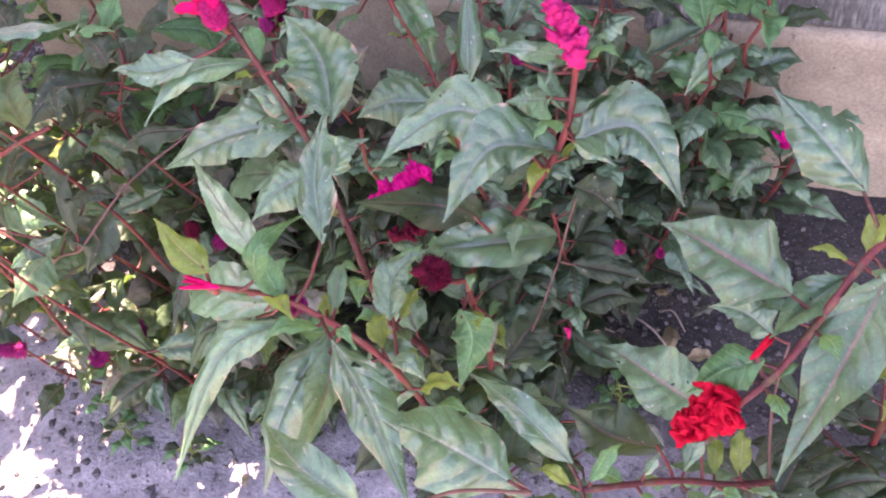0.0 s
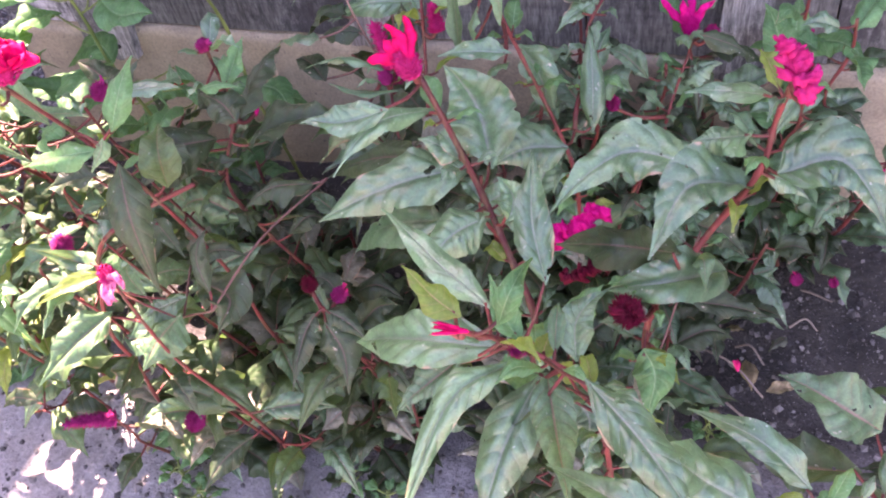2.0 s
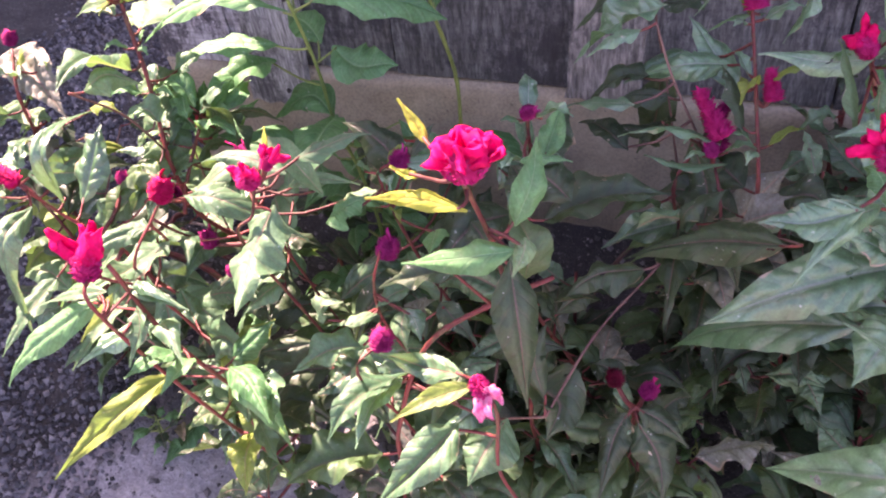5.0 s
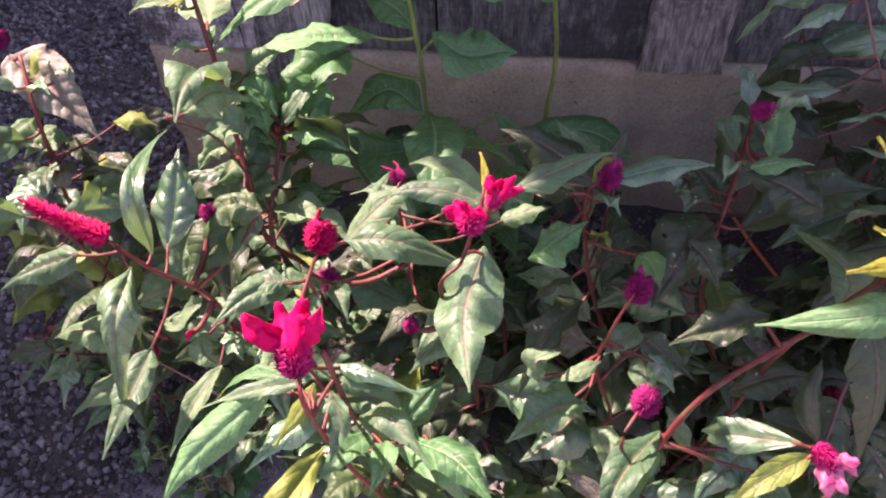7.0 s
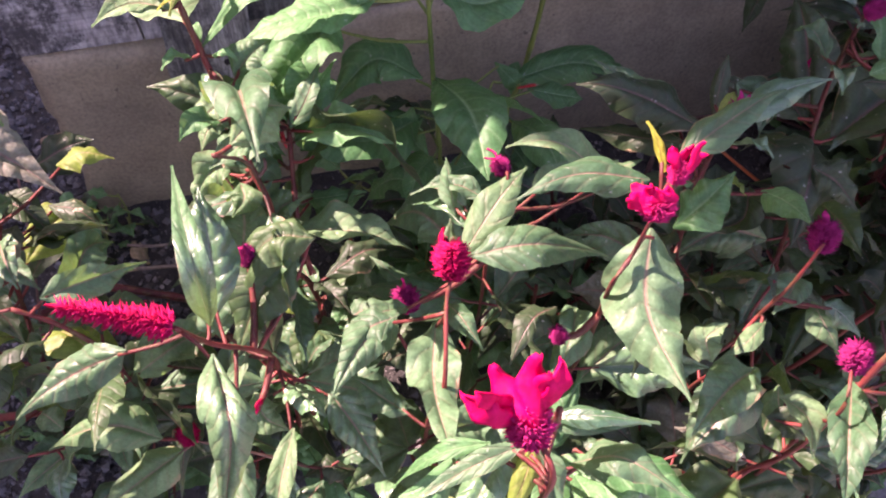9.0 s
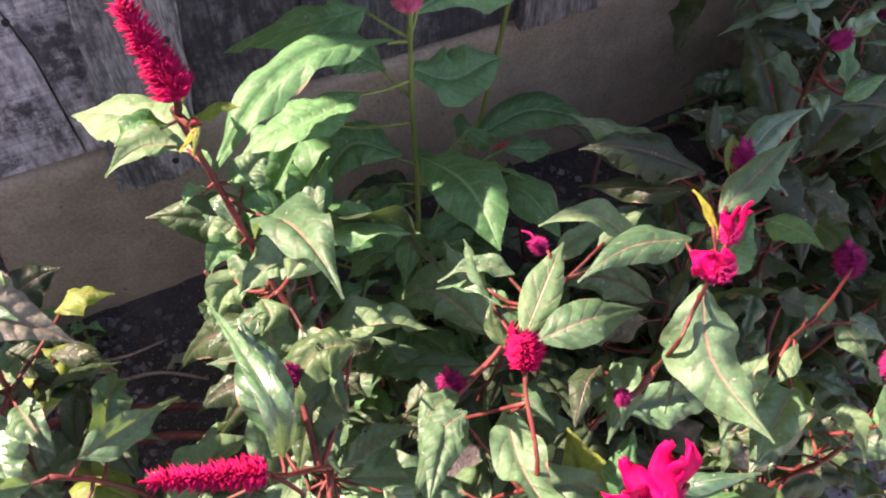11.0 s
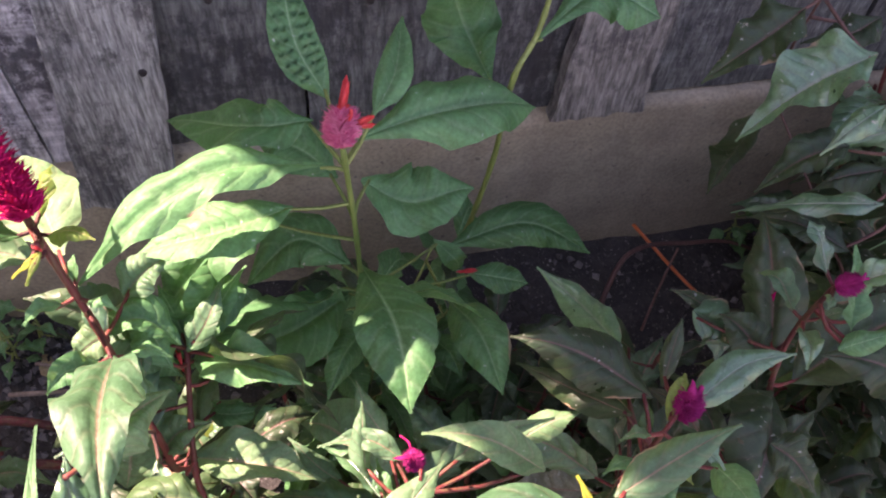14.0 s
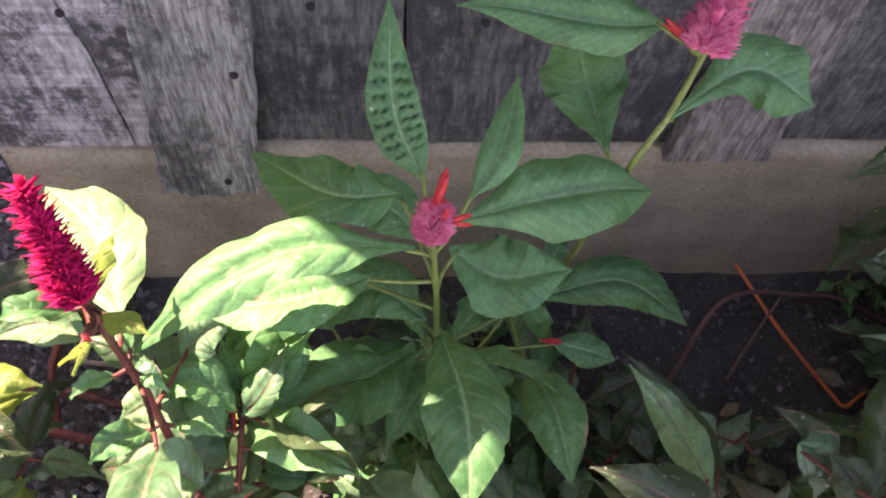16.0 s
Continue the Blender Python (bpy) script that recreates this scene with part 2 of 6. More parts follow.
def stone_material():
    m, t, b = material("dark_gravel", 0.9)
    geo = t.nodes.new("ShaderNodeNewGeometry")
    col = ramp(t, geo.outputs["Random Per Island"], (0.0, (0.03, 0.03, 0.033)), (0.75, (0.1, 0.097, 0.102)), (0.98, (0.17, 0.16, 0.158)))
    t.links.new(col, b.inputs["Base Color"])
    bumped(t, b, noise_tex(t, 300, 3, 0.6), 0.4, 0.002)
    return m


def crumb_material():
    m, t, b = material("soil_crumb", 0.95)
    geo = t.nodes.new("ShaderNodeNewGeometry")
    col = ramp(t, geo.outputs["Random Per Island"], (0.0, (0.045, 0.041, 0.04)), (0.6, (0.095, 0.087, 0.086)), (1.0, (0.19, 0.176, 0.172)))
    t.links.new(col, b.inputs["Base Color"])
    bumped(t, b, noise_tex(t, 400, 3, 0.6), 0.5, 0.002)
    return m


CRUMB = crumb_material()
SOIL, PLASTER, STONE = soil_material(), plaster_material(), stone_material()
WOOD = wood_material("dark_board", (0.032, 0.033, 0.031), (0.172, 0.177, 0.167), 0.8, 0.35, 45)
WOOD_PALE = wood_material("pale_sawn_board", (0.24, 0.23, 0.235), (0.5, 0.48, 0.485), 0.85, 0.8, 30)
WOOD_BROWN = wood_material("brown_batten", (0.075, 0.069, 0.06), (0.33, 0.31, 0.28), 0.6, 0.1, 60)
WOOD_LIGHT = wood_material("weathered_batten", (0.08, 0.08, 0.076), (0.47, 0.47, 0.44), 0.7, 0.15, 75)
HOLE = material("rusty_nail", 0.8)[0]
HOLE.node_tree.nodes["Principled BSDF"].inputs["Base Color"].default_value = (0.02, 0.016, 0.015, 1)
WIRE = material("orange_coated_wire", 0.45)[0]
WIRE.node_tree.nodes["Principled BSDF"].inputs["Base Color"].default_value = (0.55, 0.12, 0.03, 1)
LEAF = {
    "blue": leaf_material("leaf_blue_green", (0.028, 0.096, 0.043), (0.102, 0.23, 0.106), (0.17, 0.21, 0.15), 0.14, 0.25, 0.95, 0.12, 0.38),
    "pink": leaf_material("leaf_pink_ribbed", (0.034, 0.098, 0.046), (0.1, 0.21, 0.1), (0.24, 0.12, 0.1), 0.14, 0.3, 0.7, 0.15, 0.47),
    "fresh": leaf_material("leaf_fresh_green", (0.028, 0.124, 0.04), (0.095, 0.262, 0.104), (0.18, 0.33, 0.16), 0.28, 0.05, 0.45, 0.32, 0.56),
    # grey-green, lightened towards the look of leaves in sun
    "sage": leaf_material("leaf_grey_green", (0.036, 0.108, 0.05), (0.1, 0.208, 0.102), (0.24, 0.16, 0.12), 0.26, 0.12, 0.5, 0.15, 0.54),
    "lime": leaf_material("leaf_yellow_green", (0.09, 0.16, 0.025), (0.21, 0.28, 0.05), (0.35, 0.25, 0.12), 0.4, 0.15, 0.5, 0.2, 0.55),
    # dark foliage green, deepened to carry the bed's shade in its colour
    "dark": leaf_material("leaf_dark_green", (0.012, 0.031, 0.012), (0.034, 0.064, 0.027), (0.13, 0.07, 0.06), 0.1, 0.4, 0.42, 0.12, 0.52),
    # paled green: direct sun is put into the leaf colour
    "pale": leaf_material("leaf_pale_green", (0.066, 0.155, 0.066), (0.15, 0.268, 0.13), (0.3, 0.22, 0.16), 0.28, 0.1, 0.45, 0.18, 0.58),
    "dull": leaf_material("leaf_dull_olive", (0.026, 0.068, 0.024), (0.06, 0.122, 0.045), (0.13, 0.11, 0.06), 0.22, 0.15, 0.5, 0.15, 0.52),
    "yellow": leaf_material("leaf_yellow", (0.28, 0.3, 0.03), (0.5, 0.5, 0.08), (0.45, 0.25, 0.08), 0.45, 0.1, 0.4, 0.1, 0.6),
    "worn": leaf_material("leaf_worn", (0.09, 0.1, 0.07), (0.2, 0.2, 0.155), (0.26, 0.14, 0.12), 0.18, 0.7, 0.45, 0.15, 0.58),
    "dry": leaf_material("leaf_dry", (0.2, 0.14, 0.08), (0.4, 0.31, 0.2), (0.35, 0.22, 0.14), 0.25, 0.3, 0.3, 0.15, 0.75),
}
STEM = {"red": stem_material("stem_red", (0.05, 0.009, 0.01), (0.2, 0.034, 0.03), (0.1, 0.062, 0.03)),
        "green": stem_material("stem_green", (0.09, 0.15, 0.035), (0.2, 0.24, 0.07)),
        "dry": stem_material("stem_dry", (0.1, 0.075, 0.06), (0.3, 0.24, 0.2)),
        "brown": stem_material("stem_brown", (0.07, 0.03, 0.025), (0.17, 0.09, 0.07))}
PETAL = {"rose": petal_material("petal_rose", (0.42, 0.0, 0.045), (0.72, 0.006, 0.115)),
         "violet": petal_material("petal_violet", (0.46, 0.0, 0.11), (0.7, 0.01, 0.2)),
         "crimson": petal_material("petal_crimson", (0.3, 0.0, 0.03), (0.66, 0.012, 0.12)),
         "rosy": petal_material("petal_rosy_white", (0.6, 0.02, 0.15), (0.8, 0.3, 0.42)),
         "scarlet": petal_material("petal_scarlet", (0.32, 0.0, 0.01), (0.6, 0.006, 0.03)),
         "maroon": petal_material("petal_maroon", (0.06, 0.002, 0.01), (0.2, 0.006, 0.03)),
         "magenta": petal_material("petal_magenta", (0.38, 0.004, 0.075), (0.64, 0.035, 0.19)),
         "red": petal_material("petal_red", (0.3, 0.0, 0.02), (0.62, 0.008, 0.075)),
         "purple": petal_material("petal_purple", (0.2, 0.006, 0.066), (0.44, 0.03, 0.17)),
         "pink": petal_material("petal_pink", (0.58, 0.04, 0.14), (0.85, 0.26, 0.36)),
         "coral": petal_material("petal_coral", (0.55, 0.03, 0.03), (0.72, 0.1, 0.1))}


# ---- building helpers ----
def mesh_from(name, verts, faces, mat, parent=None, uvs=None, smooth=True, marks=None):
    me = bpy.data.meshes.new(name)
    me.from_pydata([tuple(v) for v in verts], [], faces)
    if uvs is not None:
        at = np.empty(len(me.loops), dtype=np.int32)
        me.loops.foreach_get("vertex_index", at)
        for title, values in (("blade", uvs), ("veins", marks)):
            if values is not None:
                me.uv_layers.new(name=title).data.foreach_set("uv", np.array(values, dtype=np.float32)[at].ravel())
    me.polygons.foreach_set("use_smooth", [smooth] * len(me.polygons))
    me.materials.append(mat)
    ob = new(name, me)
    if parent is not None:
        ob.parent = parent
    return ob


def part(name, bm, mat, parent=None, label="", smooth=False):
    me = bpy.data.meshes.new(name)
    bmesh.ops.recalc_face_normals(bm, faces=bm.faces)
    bm.to_mesh(me)
    bm.free()
    me.polygons.foreach_set("use_smooth", [smooth] * len(me.polygons))
    me.materials.append(mat)
    ob = new(name, me)
    if parent is not None:
        ob.parent = parent
    return tagged(ob, label)


def box(x0, x1, y0, y1, z0, z1, bevel=0.0, cuts=0, rough=0.0, seed=0):
    bm = bmesh.new()
    bmesh.ops.create_cube(bm, size=1, matrix=Matrix.Translation(((x0 + x1) / 2, (y0 + y1) / 2, (z0 + z1) / 2)) @ Matrix.Diagonal((x1 - x0, y1 - y0, z1 - z0, 1)))
    if cuts:
        bmesh.ops.subdivide_edges(bm, edges=bm.edges[:], cuts=cuts, use_grid_fill=True)
    if bevel:
        bmesh.ops.bevel(bm, geom=[e for e in bm.edges if e.calc_face_angle(0) > 1], offset=bevel, segments=2, affect="EDGES")
    if rough:
        for v in bm.verts:
            v.co += rough * noise.noise_vector(v.co * 14 + Vector((seed * 7.3, 0, 0)))
    return bm


def spline(points, n):
    """n points along a smooth curve through the given ones."""
    p = [Vector(q) for q in points]
    if len(p) == 2:
        return [p[0].lerp(p[1], i / (n - 1)) for i in range(n)]
    p = [2 * p[0] - p[1], *p, 2 * p[-1] - p[-2]]
    out = []
    for i in range(n):
        s = i / (n - 1) * (len(p) - 3)
        k = min(int(s), len(p) - 4)
        f, (a, b, c, d) = s - k, p[k:k + 4]
        out.append(0.5 * (2 * b + (c - a) * f + (2 * a - 5 * b + 4 * c - d) * f * f + (3 * b - a - 3 * c + d) * f ** 3))
    return out


def tube(points, r0, r1, sides=7, n=None, knots=0.0):
    """Vertices and faces of a tapered tube along a curve."""
    line = spline(points, n or max(4, 4 * len(points)))
    verts, faces, m = [], [], len(line)
    for i, c in enumerate(line):
        t = (line[min(i + 1, m - 1)] - line[max(i - 1, 0)]).normalized()
        a = t.cross(Vector((0.31, 0.52, 0.79))).normalized()
        b = t.cross(a)
        r = r0 + (r1 - r0) * i / (m - 1)
        if knots:
            r *= 1 + knots * (i % 4 == 0)
        verts += [c + r * (math.cos(2 * math.pi * k / sides) * a + math.sin(2 * math.pi * k / sides) * b) for k in range(sides)]
    for i in range(m - 1):
        for k in range(sides):
            j = (k + 1) % sides
            faces.append((i * sides + k, i * sides + j, (i + 1) * sides + j, (i + 1) * sides + k))
    faces.append(tuple(range(sides - 1, -1, -1)))
    faces.append(tuple((m - 1) * sides + k for k in range(sides)))
    return verts, faces


# ---- ground and walls ----
def ground_height(x, y):
    near = 1 / (1 + math.exp((-y - 0.16) * 14)) if y < 0.3 else 1.0
    return 0.1 * near + 0.012 * noise.noise(Vector((x * 5, y * 5, 0))) + 0.006 * noise.noise(Vector((x * 21, y * 21, 3))) + 0.0035 * noise.noise(Vector((x * 55, y * 55, 7)))


def build_ground():
    xs = np.r_[-40, -12, -5, -2.5, np.linspace(-1.3, 1.6, 230), 3.2, 6, 14, 40]
    ys = np.r_[-40, -12, -5, -2.4, np.linspace(-1.2, 0.7, 150), 2, 4, 10, 40]
    verts = [(x, y, ground_height(x, y)) for y in ys for x in xs]
    w = len(xs)
    faces = [(j * w + i, j * w + i + 1, (j + 1) * w + i + 1, (j + 1) * w + i) for j in range(len(ys) - 1) for i in range(w - 1)]
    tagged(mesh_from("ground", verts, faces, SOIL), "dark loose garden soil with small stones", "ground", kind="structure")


WALL_X0, WALL_X1, LEDGE, WALL_TOP = -0.512, 3.2, 0.345, 2.48


def slab(corners, y0, y1, rough=0.0, seed=0):
    """An upright board: an outline in x and z, extruded from y0 to y1, with a worn edge."""
    bm = bmesh.new()
    front = [bm.verts.new((x, y0, z)) for x, z in corners]
    back = [bm.verts.new((x, y1, z)) for x, z in corners]
    bm.faces.new(front)
    bm.faces.new(back[::-1])
    for i in range(len(corners)):
        j = (i + 1) % len(corners)
        bm.faces.new((front[j], front[i], back[i], back[j]))
    bmesh.ops.bevel(bm, geom=[e for e in bm.edges if e.calc_face_angle(0) > 1], offset=0.0015, segments=1, affect="EDGES")
    return bm


def worn(x0, x1, z0, z1, amount, seed, steps=40, lean=0.0, flare=0.0):
    """Outline of a board whose sides and foot are ragged."""
    def jag(k):
        return amount * noise.noise(Vector((k * 0.9, seed * 5.1, 0)))
    zs = [z0 + (z1 - z0) * (i / steps) ** 1.6 for i in range(steps + 1)]
    left = [(x0 - flare * max(0.0, 1 - (z - z0) / 0.14) + lean * (z - z0) + jag(z * 60), z) for z in zs]
    right = [(x1 + lean * (z - z0) + jag(z * 60 + 50), z) for z in zs]
    foot = [(x0 - flare + (x1 - x0 + flare) * i / 10, z0 + 2 * jag(i * 1.3 + 90)) for i in range(1, 10)]
    return foot + right + left[::-1]


def nail(root, x, y, z, r=0.004):
    bm = bmesh.new()
    bmesh.ops.create_cone(bm, cap_ends=True, segments=10, radius1=r, radius2=r * 0.8, depth=0.003, matrix=Matrix.Translation((x, y, z)) @ Matrix.Rotation(radians(90), 4, "X"))
    part("nail", bm, HOLE, root)


def build_wall():
    root = tagged(new("wall_north"), "weathered grey board wall on a tan cement plinth", "wall", kind="structure")
    bm = box(WALL_X0, WALL_X1, 0.0, 0.16, -0.2, LEDGE)
    for axis, cuts in ((0, 240), (2, 34), (1, 8)):
        run = [e for e in bm.edges if abs(e.verts[0].co[axis] - e.verts[1].co[axis]) > 0.9 * (3.7, 0.16, 0.5)[axis]]
        bmesh.ops.subdivide_edges(bm, edges=run, cuts=cuts, use_grid_fill=True)
    for v in bm.verts:      # hand-trowelled faces, crumbled arrises
        worn_by = max(0.0, 1 - (LEDGE - v.co.z) / 0.012) * max(0.0, 1 - v.co.y / 0.012) + max(0.0, 1 - (v.co.x - WALL_X0) / 0.012) * max(0.0, 1 - v.co.y / 0.012)
        chip = max(0.0, 0.3 + noise.noise(v.co * 30)) * 0.012 * min(1.0, worn_by)
        v.co += Vector((chip * (v.co.x < WALL_X0 + 0.01), chip + 0.0025 * noise.noise(v.co * 9) + 0.001 * noise.noise(v.co * 40), -0.6 * chip))
        v.co.y = max(v.co.y, 0.0)
    part("plinth", bm, PLASTER, root, "tan cement-rendered plinth", True)
    # added sheet behind the boards, so no light shows through their gaps
    part("backing", box(WALL_X0 + 0.004, WALL_X1, 0.034, 0.06, LEDGE + 0.001, WALL_TOP - 0.01), WOOD, root)
    foot = LEDGE + 0.001
    # the end board is split from top to bottom by a slanting crack
    split = [(-0.382, foot), (-0.385, 0.40), (-0.389, 0.476), (-0.397, 0.523), (-0.401, 0.55), (-0.41, 0.62), (-0.415, 0.9), (-0.41, WALL_TOP)]
    part("board", slab([(WALL_X0 - 0.004, foot)] + [(x - 0.0012, z) for x, z in split] + [(WALL_X0 - 0.004, WALL_TOP)], 0.004, 0.03), WOOD_PALE, root, "pale sawn board with black mildew")
    part("board", slab([(x + 0.0012, z) for x, z in split][::-1] + [(-0.3, foot), (-0.3, WALL_TOP)][0:2], 0.004, 0.03), WOOD_PALE, root, "pale sawn board with black mildew")
    x, k = -0.298, 1
    for width in (0.168, 0.31, 0.28, 0.31, 0.3, 0.33, 0.29, 0.3, 0.31, 0.3, 0.3, 0.3):
        part("board", slab(worn(x, x + width - 0.003, foot + 0.002, WALL_TOP, 0.0015, k), 0.008 + 0.003 * (k % 2), 0.032), WOOD, root)
        x, k = x + width, k + 1
    for x, w, low, lean in ((-0.366, 0.092, 0.293, 0.1), (0.13, 0.09, 0.348, 0.0), (0.63, 0.06, 0.33, 0.03), (1.1, 0.1, 0.33, 0.0), (1.6, 0.1, 0.33, 0.0), (2.1, 0.1, 0.33, 0.0), (2.6, 0.1, 0.33, 0.0)):
        part("batten", slab(worn(x, x + w, low, WALL_TOP, 0.004, k, 50, lean, 0.012 if x == 0.13 else 0.0), -0.016, 0.002), WOOD_BROWN if x == 0.13 else WOOD_LIGHT, root, "brown split batten" if x == 0.13 else "light grey worn batten")
        k += 1
    # unseen board, added past the wall's end to keep sun off the bed
    part("verge_board", box(-0.647, -0.517, -0.004, 0.03, 1.43, 1.98, 0.002), WOOD_PALE, root)
    for x, y, z in ((-0.271, -0.017, 0.472), (-0.3, -0.017, 0.317), (-0.206, 0.009, 0.523), (-0.067, 0.006, 0.51), (0.024, 0.006, 0.5), (0.174, -0.017, 0.485), (-0.398, 0.003, 0.52)):
        nail(root, x, y, z)


def build_shade_wall():
    """A plain wall out of view, added on the sun's side to shade the low ground."""
    tagged(part("wall_west", box(-1.9, -1.75, -2.6, 6.0, -0.2, 2.44, 0.01), PLASTER), "plain cement-rendered yard wall", "wall", kind="structure")


build_ground()
build_wall()
build_shade_wall()


def scatter_stones():
    """Loose gravel and crumbs of soil, thick past the wall's end and thin elsewhere."""
    rnd = random.Random(5)
    verts, faces = [], []
    shape = [Vector(v) for v in ((1, 0, 0), (-1, 0, 0), (0, 1, 0), (0, -1, 0), (0, 0, 1), (0, 0, -1))]
    tris = [(0, 2, 4), (2, 1, 4), (1, 3, 4), (3, 0, 4), (2, 0, 5), (1, 2, 5), (3, 1, 5), (0, 3, 5)]
    for i in range(13000):
        x, y, r = rnd.uniform(-1.05, -0.4) - 0.1 * rnd.random(), rnd.uniform(-0.6, 0.55), 0.003 + 0.006 * rnd.random() ** 2
        if x > WALL_X0 - 0.01 and y > -0.01:
            continue
        off, c = len(verts), Vector((x, y, ground_height(x, y) + r * 0.25))
        turn = Euler((rnd.uniform(0, 6), rnd.uniform(0, 6), 0)).to_matrix()
        verts += [c + turn @ (v * r * rnd.uniform(0.6, 1.15)) for v in shape]
        faces += [(off + a, off + b, off + d) for a, b, d in tris]
    tagged(mesh_from("gravel", verts, faces, STONE, None, None, False), "dark loose gravel past the wall's end", "gravel", kind="stuff")
    verts, faces = [], []
    for i in range(16000):
        x, y, r = rnd.uniform(-0.55, 1.35), rnd.uniform(-0.95, -0.02), 0.0013 + 0.0075 * rnd.random() ** 4
        if noise.noise(Vector((x * 7, y * 7, 5))) < rnd.uniform(-0.6, 0.3):
            continue
        off, c = len(verts), Vector((x, y, ground_height(x, y) + r * 0.2))
        turn = Euler((rnd.uniform(0, 6), rnd.uniform(0, 6), 0)).to_matrix()
        verts += [c + turn @ (v * r * rnd.uniform(0.55, 1.2)) for v in shape]
        faces += [(off + a, off + b, off + d) for a, b, d in tris]
    tagged(mesh_from("soil_crumbs", verts, faces, CRUMB, None, None, False), "loose crumbs and clods of grey-brown soil", "soil", kind="stuff")


scatter_stones()


# ---- plants ----
def to_line(p, a, b):
    s = max(0.0, min(1.0, (p - a).dot(b - a) / max(1e-9, (b - a).length_squared)))
    return a.lerp(b, s)


STEMS, ROOTS, COUNT = {}, [], [0]


def plant(label):
    root = tagged(new("celosia_plant"), label, "flowering plant", "celosia bed")
    STEMS[root.name] = []
    ROOTS.append(root)
    return root


def stem(owner, points, r0, r1, tone, main=True):
    rnd, way = random.Random(COUNT[0] * 13 + 5), [Vector(points[0])]
    for a, b in zip(points, points[1:]):        # long runs bend a little from joint to joint
        a, b = Vector(a), Vector(b)
        if (b - a).length > 0.15:
            way += [a.lerp(b, f) + Vector((rnd.uniform(-1, 1), rnd.uniform(-1, 1), 0)) * min(0.011, 3.2 * r0) for f in (0.25, 0.5, 0.75)]
        way.append(b)
    points = way
    line = spline(points, 5 * len(points))
    STEMS[owner.name].append((line, tone, main))
    COUNT[0] += 1
    verts, faces = tube(points, r0, r1, 8, 6 * len(points), 0.2)
    return mesh_from("stem", verts, faces, STEM[tone], owner)


def nearest_stem(owner, p, reach=0.09):
    best, tone = None, "red"
    for line, t, _ in STEMS[owner.name]:
        for a, b in zip(line, line[1:]):
            q = to_line(p, a, b)
            if (q - p).length < reach:
                best, tone, reach = q, t, (q - p).length
    return best, tone


# half-width of a blade from stalk to tip: full sides, a long drawn-out point
OUTLINE = {False: (0.04, 0.34, 0.62, 0.82, 0.94, 1.0, 0.99, 0.94, 0.86, 0.75, 0.62, 0.48, 0.33, 0.2, 0.095, 0.0),
           True: (0.05, 0.33, 0.58, 0.77, 0.90, 0.97, 1.0, 0.99, 0.95, 0.88, 0.78, 0.65, 0.5, 0.33, 0.16, 0.0)}


def half_width(s, broad):
    row = OUTLINE[broad]
    f = s * (len(row) - 1)
    k = min(int(f), len(row) - 2)
    return row[k] + (row[k + 1] - row[k]) * (f - k)


